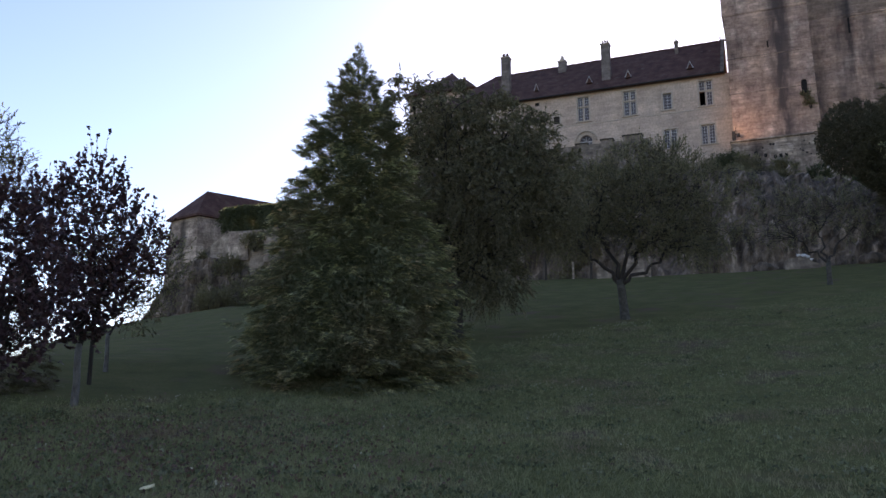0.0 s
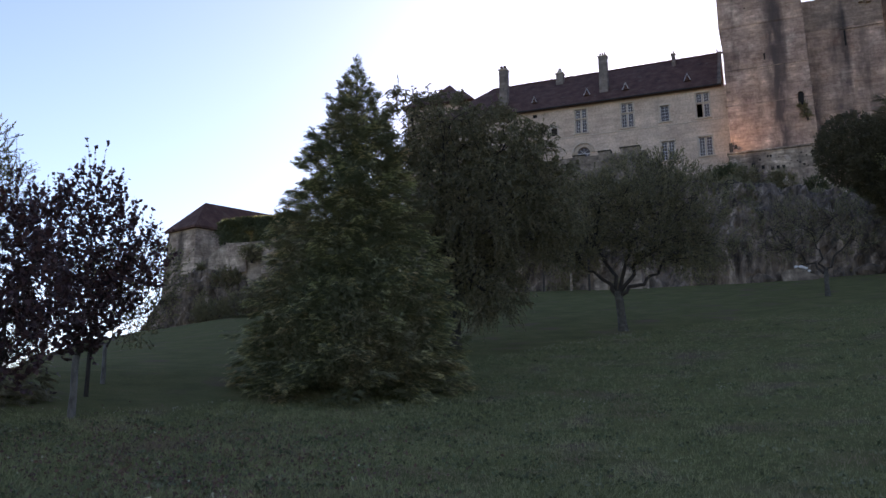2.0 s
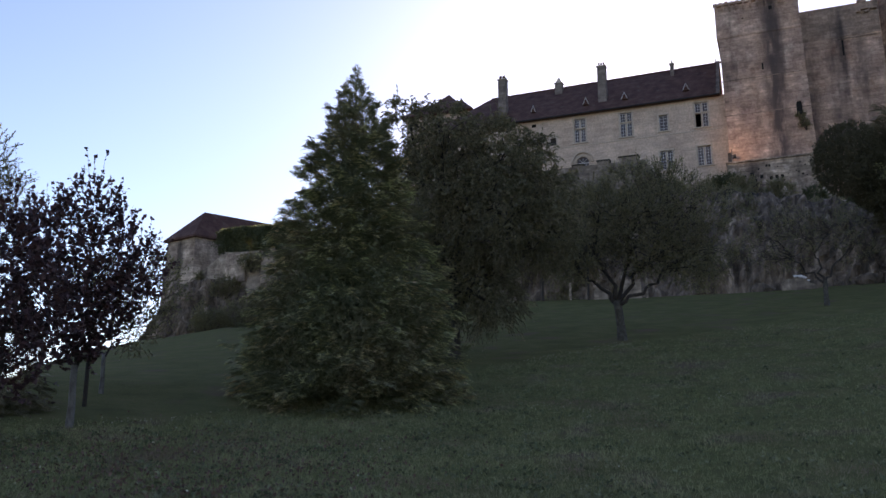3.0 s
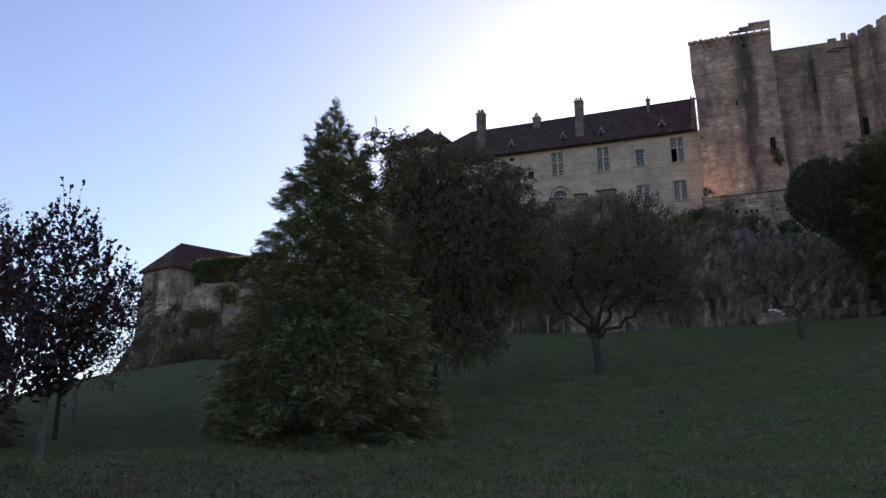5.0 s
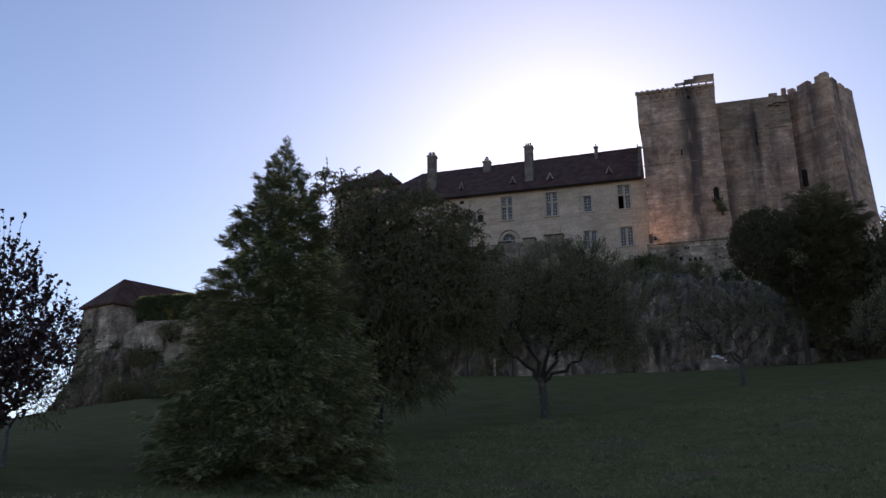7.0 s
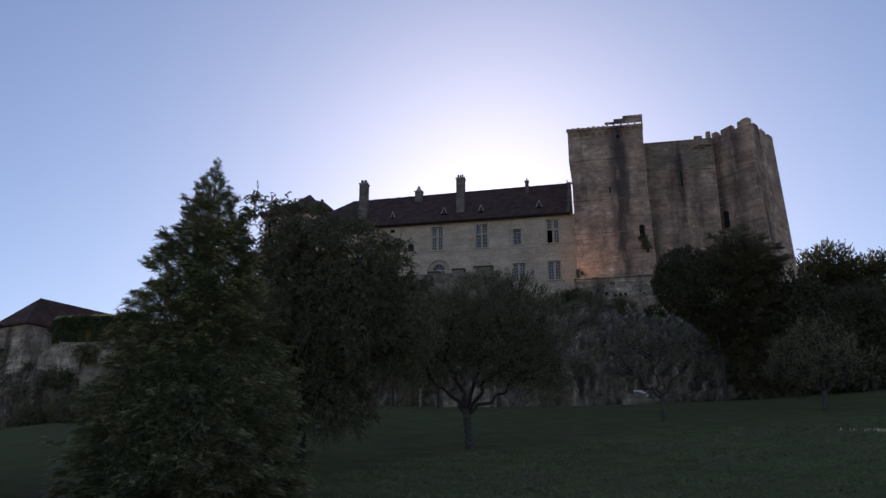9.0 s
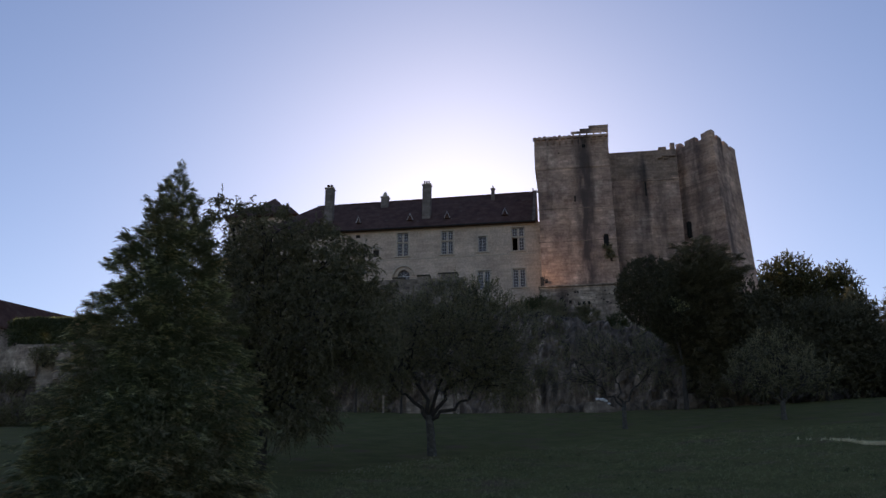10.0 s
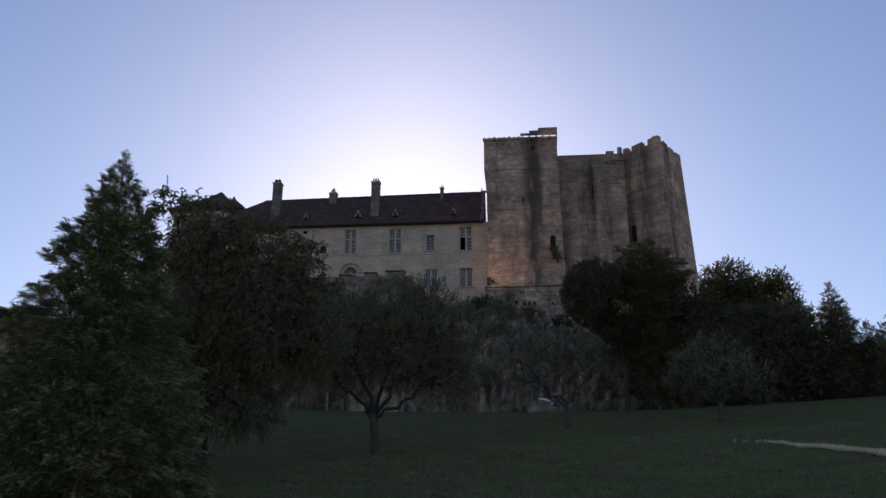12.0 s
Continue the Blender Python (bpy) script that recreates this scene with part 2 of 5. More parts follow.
PALE_BARK = mat("pale_bark", [(0.06, 0.052, 0.045), (0.15, 0.138, 0.122), (0.2, 0.186, 0.165)], scale=9, rough=0.9, bump=0.4, stretch=(1, 1, 0.4))
GLASS = bpy.data.materials.new("window_glass")
GLASS.use_nodes = True
gb = GLASS.node_tree.nodes["Principled BSDF"]
gb.inputs["Base Color"].default_value, gb.inputs["Roughness"].default_value = (0.12, 0.104, 0.106, 1), 0.25
gb.inputs["Specular IOR Level"].default_value = 0.15
FRAME = mat("window_paint", [(0.5, 0.48, 0.46), (0.64, 0.61, 0.58)], scale=6, rough=0.6, bump=0.1)
IRON = mat("dark_iron", [(0.02, 0.02, 0.02), (0.04, 0.038, 0.035)], scale=8, rough=0.6, bump=0.2, metal=0.6)
# near-black: shade inside rooms, slits and holes, put into the colour
INTERIOR_SHADE = mat("interior_shade", [(0.012, 0.011, 0.01), (0.02, 0.018, 0.016)], scale=3, rough=1, bump=0)
LICHEN_BARK = mat("lichen_bark", [(0.04, 0.035, 0.03), (0.075, 0.068, 0.056), (0.13, 0.125, 0.1)], scale=7, rough=0.9, bump=0.5)
THUJA = mat("thuja_leaf", [(0.122, 0.138, 0.083), (0.168, 0.184, 0.107), (0.205, 0.2, 0.118), (0.248, 0.192, 0.122)], scale=0.5, rough=0.8, spec=0.1, bump=0, island=0.25, translucent=0.1)
THUJA_TIP = mat("thuja_tip", [(0.33, 0.37, 0.18), (0.43, 0.4, 0.21), (0.52, 0.34, 0.21)], scale=0.9, rough=0.8, spec=0.1, bump=0, island=0.25, translucent=0.2)
CONIFER = mat("conifer_needle", [(0.135, 0.12, 0.08), (0.19, 0.168, 0.112)], scale=0.8, rough=0.8, spec=0.12, bump=0, island=0.25, translucent=0.15)
YEW_LEAF = mat("yew_needle", [(0.08, 0.076, 0.05), (0.115, 0.106, 0.069)], scale=0.8, rough=0.8, spec=0.08, bump=0, island=0.15, translucent=0.1)
DARK_LEAF = mat("dark_leaf", [(0.112, 0.104, 0.066), (0.158, 0.146, 0.09), (0.215, 0.18, 0.115)], scale=0.7, rough=0.7, spec=0.12, bump=0, island=0.22, translucent=0.25)
LIME_LEAF = mat("lime_leaf", [(0.05, 0.052, 0.03), (0.068, 0.068, 0.038), (0.09, 0.088, 0.05)], scale=0.7, rough=0.65, spec=0.12, bump=0, island=0.25, translucent=0.4)
OLIVE_LEAF = mat("olive_leaf", [(0.12, 0.112, 0.07), (0.165, 0.152, 0.094), (0.208, 0.18, 0.114)], scale=0.7, rough=0.7, spec=0.12, bump=0, island=0.2, translucent=0.3)
PALE_OLIVE = mat("pale_olive_leaf", [(0.135, 0.13, 0.08), (0.182, 0.17, 0.104), (0.24, 0.21, 0.132)], scale=0.7, rough=0.7, spec=0.12, bump=0, island=0.25, translucent=0.3)
# pale leaves on the hedge top; sunlight painted on the round tree's sprigs
PALE_LEAF = mat("pale_leaf", [(0.25, 0.26, 0.14), (0.35, 0.335, 0.18)], scale=0.9, rough=0.7, bump=0, island=0.25, translucent=0.3)
PURPLE_LEAF = mat("purple_leaf", [(0.045, 0.024, 0.03), (0.065, 0.034, 0.038), (0.09, 0.046, 0.042)], scale=0.9, rough=0.5, bump=0, island=0.4, translucent=0.2)
HEDGE_LEAF = mat("hedge_leaf", [(0.06, 0.072, 0.034), (0.095, 0.103, 0.048)], scale=0.9, rough=0.75, bump=0, island=0.25, translucent=0.15)


# ---------------------------------------------------------------- building helpers
def part(name, bm, material, parent=None, label="", smooth=False):
    me = bpy.data.meshes.new(name)
    bm.normal_update()
    bm.to_mesh(me)
    bm.free()
    me.materials.append(material)
    if smooth:
        for p in me.polygons:
            p.use_smooth = True
    ob = new(name, me)
    ob.parent = parent
    if label:
        ob["label"] = label
    return ob


def empty(name, m, label, category, group="", kind=""):
    ob = new(name)
    ob.empty_display_size = 0.3
    ob.matrix_world = m
    return tagged(ob, label, category, group, kind)


def box(bm, x0, x1, y0, y1, z0, z1):
    v = [bm.verts.new(p) for p in ((x0, y0, z0), (x1, y0, z0), (x1, y1, z0), (x0, y1, z0), (x0, y0, z1), (x1, y0, z1), (x1, y1, z1), (x0, y1, z1))]
    for f in ((0, 3, 2, 1), (4, 5, 6, 7), (0, 1, 5, 4), (1, 2, 6, 5), (2, 3, 7, 6), (3, 0, 4, 7)):
        bm.faces.new([v[i] for i in f])
    return v


def boxes(*dims, bevel=0.0):
    bm = bmesh.new()
    for d in dims:
        box(bm, *d)
    if bevel:
        bmesh.ops.bevel(bm, geom=bm.edges[:], offset=bevel, segments=1, affect="EDGES")
    return bm


def prism(points, y0, y1):
    """A profile in x and z, drawn out from y0 to y1."""
    bm = bmesh.new()
    a = [bm.verts.new((x, y0, z)) for x, z in points]
    b = [bm.verts.new((x, y1, z)) for x, z in points]
    bm.faces.new(a)
    bm.faces.new(b[::-1])
    for i in range(len(a)):
        j = (i + 1) % len(a)
        bm.faces.new((a[i], b[i], b[j], a[j]))
    bmesh.ops.recalc_face_normals(bm, faces=bm.faces[:])
    return bm


def hull(*corner_rings):
    """A closed body through rings of corners, from the lowest ring to the highest."""
    bm = bmesh.new()
    rings = [[bm.verts.new(p) for p in r] for r in corner_rings]
    for a, b in zip(rings, rings[1:]):
        for i in range(len(a)):
            j = (i + 1) % len(a)
            bm.faces.new((a[i], a[j], b[j], b[i]))
    bm.faces.new(rings[0][::-1])
    bm.faces.new(rings[-1])
    bmesh.ops.recalc_face_normals(bm, faces=bm.faces[:])
    return bm


def pierced(x0, x1, z0, z1, y0, y1, holes):
    """A wall with rectangular openings through it."""
    xs = sorted({x0, x1, *(h[0] for h in holes), *(h[1] for h in holes)})
    zs = sorted({z0, z1, *(h[2] for h in holes), *(h[3] for h in holes)})
    bm = bmesh.new()
    for za, zb in zip(zs, zs[1:]):
        run = None
        for xa, xb in zip(xs, xs[1:]):
            cx, cz = (xa + xb) / 2, (za + zb) / 2
            solid = not any(h[0] < cx < h[1] and h[2] < cz < h[3] for h in holes)
            if solid:
                run = (run[0] if run else xa, xb)
            if run and (not solid or xb == xs[-1]):
                box(bm, run[0], run[1], y0, y1, za, zb)
                run = None
    bmesh.ops.remove_doubles(bm, verts=bm.verts[:], dist=1e-4)
    return bm


def quads(name, verts, material, parent=None, per=4):
    """A mesh of loose faces, per corners each, from an array (n * per, 3)."""
    verts = np.asarray(verts, dtype=np.float32).reshape(-1, 3)
    n = len(verts) // per
    me = bpy.data.meshes.new(name)
    me.vertices.add(n * per)
    me.vertices.foreach_set("co", verts.ravel())
    me.loops.add(n * per)
    me.loops.foreach_set("vertex_index", np.arange(n * per, dtype=np.int32))
    me.polygons.add(n)
    me.polygons.foreach_set("loop_start", np.arange(0, n * per, per, dtype=np.int32))
    me.update(calc_edges=True)
    me.materials.append(material)
    ob = new(name, me)
    ob.parent = parent
    return ob


# ---------------------------------------------------------------- ground
AX = np.arange(0.0, 3200.0, 0.5)
PROFILE = np.interp(AX, (0, 10, 20, 36, 48, 66, 75, 90, 140, 200, 400, 3200), (0, 1.05, 2.6, 6.3, 9.2, 13.35, 14.8, 16.5, 17, 12, 0, -20))
PROFILE = np.convolve(np.pad(PROFILE, 8, mode="edge"), np.ones(17) / 17, mode="valid")
PROFILE -= PROFILE[0]


def ground_height(x, y):
    r, az = np.hypot(x, y), np.degrees(np.arctan2(x, y))
    p = np.interp(r, AX, PROFILE)
    q = np.interp(np.minimum(r, 25.0), AX, PROFILE)
    k = np.interp(az, (-180, -90, -45, -30, -25.7, -23.4, -19.3, -17, -13.8, 5, 42, 60, 100, 180), (0.0, 0.0, 0.08, 0.22, 0.34, 0.49, 0.64, 0.69, 0.77, 1, 1, 0.9, 0.2, 0))
    near = np.interp(np.abs(az), (0, 50, 110, 180), (1, 1, 0.1, -0.6))
    t = np.clip((r - 93) / 60, 0, 1) * np.clip((-8 - az) / 4, 0, 1) * (np.abs(az) < 120)
    return q * near + (p - q) * k - 16 * t * t * (3 - 2 * t)


def relief(x, y):
    return 0.03 * np.sin(x * 1.1 + 0.7 * np.sin(y * 0.8)) * np.sin(y * 0.9 + 1.3)


def gz(x, y):
    return float(ground_height(np.array(float(x)), np.array(float(y))))


radii = np.concatenate([np.arange(0.6, 30, 0.6), np.arange(30, 100, 1.5), np.geomspace(100, 3100, 34)])
turns = np.linspace(0, 2 * np.pi, 288, endpoint=False)
rr, tt = np.meshgrid(radii, turns, indexing="ij")
gx, gy = rr * np.sin(tt), rr * np.cos(tt)
gh = ground_height(gx, gy) + relief(gx, gy) * (rr < 120)
gv = [(0.0, 0.0, 0.0)] + list(zip(gx.ravel().tolist(), gy.ravel().tolist(), gh.ravel().tolist()))
nt_, nr_ = len(turns), len(radii)
gf = [(0, 1 + (j + 1) % nt_, 1 + j) for j in range(nt_)]
for i in range(nr_ - 1):
    for j in range(nt_):
        k = (j + 1) % nt_
        gf.append((1 + i * nt_ + j, 1 + i * nt_ + k, 1 + (i + 1) * nt_ + k, 1 + (i + 1) * nt_ + j))
gm = bpy.data.meshes.new("ground")
gm.from_pydata(gv, [], [f[::-1] for f in gf])
for p in gm.polygons:
    p.use_smooth = True
gm.materials.append(GRASS)
ground = tagged(new("ground", gm), "dull green rough lawn on a rising hillside", "lawn", kind="structure")

# ---------------------------------------------------------------- cliff
CL_X = (-53, -52, -50.9, -48.6, -46.5, -44, -36, -25, -14, -2, 8, 12, 20, 45)
CL_TOP = (9.6, 11.3, 13.2, 15.2, 16.2, 16.0, 16.0, 18.5, 21, 21.3, 19.2, 18.0, 15.0, 13.0)
BACK = (9.4, 11.4, 13.4, 15.6, 16.6, 17.0, 18.0, 21.5, 23.8, 23.0, 20.9, 20.2, 18.0, 15.0)
nu, nv = 640, 80
bm = bmesh.new()
grid = []
for i in range(nu):
    x = -53 + 98 * i / (nu - 1)
    top, back = float(np.interp(x, CL_X, CL_TOP)), float(np.interp(x, CL_X, BACK))
    bw = castle(x, -17.5, 0)
    base = gz(bw.x, bw.y) - EYE - 0.6
    lean = float(np.interp(x, (-66, -50, -34, -24, 45), (1.2, 2.0, 2.2, 6.0, 6.0)))
    col = []
    for j in range(nv):
        v = j / (nv - 1)
        if v < 0.72:
            s = v / 0.72
            z = base + (top - base) * s
            y = -17.5 + lean * s ** 1.6
        else:
            s = (v - 0.72) / 0.28
            z = top + (back - top) * s ** 0.8
            y = -17.5 + lean + 9.0 * s
        w = min(1.0, v * 6) * (1 if v < 0.75 else 0.5)
        n1 = noise.noise(Vector((x * 0.16, z * 0.05, 3.1)))
        n2 = noise.noise(Vector((x * 0.6, z * 0.2, 7.7)))
        n3 = noise.noise(Vector((x * 1.7, z * 0.5, 1.7)))
        n4 = abs(noise.noise(Vector((x * 0.9, z * 0.25, 12.3)))) + 0.5 * abs(noise.noise(Vector((x * 2.9, z * 1.1, 4.3))))
        n5 = noise.fractal(Vector((x * 1.3, z * 0.9, 31.0)), 0.6, 2.1, 5)
        col.append(bm.verts.new((x + w * 0.1 * n5, y - w * (1.5 * n1 + 0.9 * n2 + 0.4 * n3 + 0.8 * n4 + 0.45 * n5), z + w * (0.35 * n2 + 0.2 * n5))))
    grid.append(col)
for a, b in zip(grid, grid[1:]):
    for j in range(nv - 1):
        bm.faces.new((a[j], b[j], b[j + 1], a[j + 1]))
cliff = part("cliff", bm, ROCK, smooth=False)
cliff.matrix_world = CASTLE
tagged(cliff, "grey weathered limestone cliff streaked with dark stains", "cliff", kind="structure")

# ---------------------------------------------------------------- great house
house = empty("manor_house", CASTLE, "long pale limestone manor house with mullioned windows and brown tiled roof", "house")
EAVE, RIDGE, DEPTH, LEFT = 33.85, 39.35, 10.0, -29.5
CROSS = [(-14.11, -13.0, 30.88, 33.36), (-9.54, -8.39, 30.85, 33.34), (-2.38, -1.2, 30.86, 33.33)]
PAIR = [(-5.86, -4.68, 27.03, 28.9), (-2.38, -1.17, 27.04, 28.93)]
SINGLE = [(-5.78, -4.98, 30.94, 32.56)]
ARCH = (-14.02, -12.78, 26.2, 29.34)
SMALL = (-16.65, -16.0, 30.9, 31.72)
holes = CROSS + PAIR + SINGLE + [ARCH, SMALL]
part("wall", pierced(LEFT, 0.5, 22.0, EAVE - 0.02, 0, 0.8, holes), HOUSE_STONE, house, "pale limestone front wall")
part("wall", boxes((LEFT, LEFT + 0.8, 0.8, DEPTH, 22, EAVE)), HOUSE_STONE, house)
part("wall", boxes((LEFT, -0.02, DEPTH, DEPTH + 0.8, 22, EAVE)), HOUSE_STONE, house)
part("wall", prism([(0.8, 22), (DEPTH, 22), (DEPTH, EAVE), (5, RIDGE + 0.25), (0.8, EAVE + 0.9)], -0.02, 0.02), HOUSE_STONE, house).matrix_local = pose(0, 0, 0, 0, 0, 90)
part("cornice", boxes((LEFT - 0.1, -0.02, -0.12, 0, EAVE - 0.22, EAVE - 0.02), bevel=0.03), TRIM_STONE, house)
part("string_course", boxes((LEFT, -0.02, -0.04, 0, 30.47, 30.58), bevel=0.02), TRIM_STONE, house)
part("floor", boxes((LEFT + 0.8, -0.02, 0.8, DEPTH, 22, 22.3), (LEFT + 0.8, -0.02, 0.8, DEPTH, 29.3, 29.6), (LEFT + 0.8, -0.02, 0.8, DEPTH, EAVE - 0.3, EAVE - 0.05)), INTERIOR_SHADE, house)


def roof_bm():
    bm = bmesh.new()
    o = 0.45
    p = [(LEFT - o, -o, EAVE), (0.0, -o, EAVE), (0.0, DEPTH + o, EAVE), (LEFT - o, DEPTH + o, EAVE), (-24.4, 5, RIDGE - 0.25), (0.0, 5, RIDGE)]
    v = [bm.verts.new(q) for q in p]
    w = [bm.verts.new((q[0], q[1], q[2] - 0.16)) for q in p[:4]]
    for f in ((v[0], v[1], v[5], v[4]), (v[2], v[3], v[4], v[5]), (v[3], v[0], v[4]), (v[1], v[2], v[5])):
        bm.faces.new(f)
    for i in range(4):
        j = (i + 1) % 4
        bm.faces.new((w[i], w[j], v[j], v[i]))
    bm.faces.new(w[::-1])
    bmesh.ops.recalc_face_normals(bm, faces=bm.faces[:])
    return bm


part("roof", roof_bm(), ROOF, house, "steep brown plain-tile roof")
rg = bmesh.new()
for i in range(62):
    x = -24.3 + 24.2 * i / 61
    zr = RIDGE - 0.25 + 0.25 * (i / 61)
    box(rg, x, x + 0.41, 4.88, 5.12, zr - 0.06, zr + 0.05 + 0.012 * math.sin(i * 2.1))
part("ridge_tiles", rg, ROOF, house)
part("verge", hull([(-0.3, -0.47, EAVE - 0.05), (0.03, -0.47, EAVE - 0.05), (0.03, 5.0, RIDGE), (-0.3, 5.0, RIDGE)], [(-0.3, -0.47, EAVE + 0.16), (0.03, -0.47, EAVE + 0.16), (0.03, 5.0, RIDGE + 0.2), (-0.3, 5.0, RIDGE + 0.2)]), CHIMNEY_STONE, house, "weathered stone gable coping")
part("gutter", boxes((LEFT - 0.45, 0, -0.58, -0.46, EAVE - 0.14, EAVE - 0.02), bevel=0.02), IRON, house)


def window(kind, x0, x1, z0, z1, parent, open_pane=False):
    """Stone frame with mullion and transom; leaded wooden lights behind it."""
    xm, t = (x0 + x1) / 2, 0.07
    cols = [(x0, xm - t), (xm + t, x1)] if kind != "single" else [(x0, x1)]
    zt = z0 + (z1 - z0) * 0.6
    rows = [(z0, zt - t), (zt + t, z1)] if kind == "cross" else [(z0, z1)]
    d = [(x0 - 0.16, x0, -0.05, 0.3, z0 - 0.14, z1 + 0.16), (x1, x1 + 0.16, -0.05, 0.3, z0 - 0.14, z1 + 0.16), (x0, x1, -0.05, 0.3, z1, z1 + 0.16)]
    if kind != "single":
        d.append((xm - t, xm + t, 0.0, 0.3, z0, z1))
    if kind == "cross":
        d += [(x0, xm - t, 0.0, 0.3, zt - t, zt + t), (xm + t, x1, 0.0, 0.3, zt - t, zt + t)]
    w = part("window", boxes(*d, bevel=0.015), TRIM_STONE, parent, "dressed stone window frame")
    part("sill", boxes((x0 - 0.25, x1 + 0.25, -0.12, 0.3, z0 - 0.14, z0), bevel=0.02), TRIM_STONE, w)
    for ci, (a, b) in enumerate(cols):
        for ri, (c, e) in enumerate(rows):
            if open_pane and ci == 0 and ri == 0:
                continue
            bars = [(a, a + 0.05, 0.16, 0.22, c, e), (b - 0.05, b, 0.16, 0.22, c, e), (a + 0.05, b - 0.05, 0.16, 0.22, c, c + 0.05), (a + 0.05, b - 0.05, 0.16, 0.22, e - 0.05, e)]
            nx, nz = (2, max(3, round((e - c) / 0.32)))
            for i in range(1, nx):
                xb = a + (b - a) * i / nx
                bars.append((xb - 0.015, xb + 0.015, 0.17, 0.21, c + 0.05, e - 0.05))
            for i in range(1, nz):
                zb = c + (e - c) * i / nz
                bars.append((a + 0.05, b - 0.05, 0.172, 0.208, zb - 0.015, zb + 0.015))
            part("casement", boxes(*bars), FRAME, w)
            part("pane", boxes((a + 0.02, b - 0.02, 0.185, 0.195, c + 0.02, e - 0.02)), GLASS, w)
    return w


for i, h in enumerate(CROSS):
    window("cross", *h, house, open_pane=i == 2)
for h in PAIR:
    window("pair", *h, house)
for h in SINGLE:
    window("single", *h, house)


def arch_ring(cx, cz, r0, r1, y0, y1, n=14):
    bm = bmesh.new()
    for i in range(n):
        a0, a1 = math.pi * i / n + 0.012, math.pi * (i + 1) / n - 0.012
        c = [(cx + r * math.cos(a), y, cz + r * math.sin(a)) for y in (y0, y1) for r, a in ((r0, a0), (r1, a0), (r1, a1), (r0, a1))]
        v = [bm.verts.new(p) for p in c]
        for f in ((0, 1, 2, 3), (7, 6, 5, 4), (0, 4, 5, 1), (1, 5, 6, 2), (2, 6, 7, 3), (3, 7, 4, 0)):
            bm.faces.new([v[k] for k in f])
    bmesh.ops.recalc_face_normals(bm, faces=bm.faces[:])
    return bm


ACX, ACZ = -13.4, 28.72
arched = part("arched_window", arch_ring(ACX, ACZ, 0.62, 0.93, -0.06, 0.3), TRIM_STONE, house, "round-arched stone window surround")
part("hood_mould", arch_ring(ACX, ACZ, 0.98, 1.16, -0.2, 0.0), TRIM_STONE, arched)
fan = bmesh.new()
for i in range(12):
    a0, a1 = math.pi * i / 12, math.pi * (i + 1) / 12
    v = [fan.verts.new(p) for p in ((ACX, 0.19, ACZ), (ACX + 0.62 * math.cos(a0), 0.19, ACZ + 0.62 * math.sin(a0)), (ACX + 0.62 * math.cos(a1), 0.19, ACZ + 0.62 * math.sin(a1)))]
    fan.faces.new(v)
part("pane", fan, GLASS, arched)
fb = bmesh.new()
for a in (0.25, 0.5, 0.75):
    ca, sa2 = math.cos(math.pi * a), math.sin(math.pi * a)
    s = 0.02
    v = [fb.verts.new(p) for p in ((ACX - s * sa2, 0.16, ACZ + s * ca), (ACX + s * sa2, 0.16, ACZ - s * ca), (ACX + 0.62 * ca + s * sa2, 0.16, ACZ + 0.62 * sa2 - s * ca), (ACX + 0.62 * ca - s * sa2, 0.16, ACZ + 0.62 * sa2 + s * ca))]
    fb.faces.new(v)
bmesh.ops.solidify(fb, geom=fb.faces[:], thickness=0.03)
box(fb, ACX - 0.62, ACX + 0.62, 0.15, 0.2, ACZ - 0.05, ACZ + 0.02)
part("glazing_bars", fb, FRAME, arched)
part("pane", boxes((ARCH[0], ARCH[1], 0.185, 0.195, ARCH[2], ACZ)), GLASS, arched)
part("casement", boxes(*[(ARCH[0] + 0.3 * i, ARCH[0] + 0.3 * i + 0.04, 0.16, 0.2, ARCH[2], ACZ) for i in range(5)]), FRAME, arched)
part("small_opening", boxes((SMALL[0] - 0.12, SMALL[0], -0.03, 0.3, SMALL[2], SMALL[3]), (SMALL[1], SMALL[1] + 0.12, -0.03, 0.3, SMALL[2], SMALL[3]), (SMALL[0] - 0.12, SMALL[1] + 0.12, -0.03, 0.3, SMALL[3], SMALL[3] + 0.15)), TRIM_STONE, house)
part("shutter", boxes((SMALL[0], SMALL[1], 0.2, 0.26, SMALL[2], SMALL[3])), BARK, house, "brown wooden shutter")
part("eaves_vent", boxes((-18.5, -18.05, -0.03, 0.02, 33.1, 33.42)), INTERIOR_SHADE, house, "dark small vent under the eaves")


def chimney(x0, x1, y0, y1, z0, z1, pots, parent):
    c = part("chimney", boxes((x0, x1, y0, y1, z0, z1), bevel=0.03), CHIMNEY_STONE, parent, "tall stone chimney stack")
    part("chimney_cap", boxes((x0 - 0.07, x1 + 0.07, y0 - 0.07, y1 + 0.07, z1, z1 + 0.12), bevel=0.02), TRIM_STONE, c)
    for i in range(pots):
        xa = x0 + 0.08 + (x1 - x0 - 0.16) * i / pots
        wd = (x1 - x0 - 0.16) / pots - 0.1
        part("chimney_pot", boxes((xa + 0.05, xa + 0.05 + wd, y0 + 0.12, y0 + 0.42, z1 + 0.12, z1 + 0.5), bevel=0.03), ROOF, c)
    return c


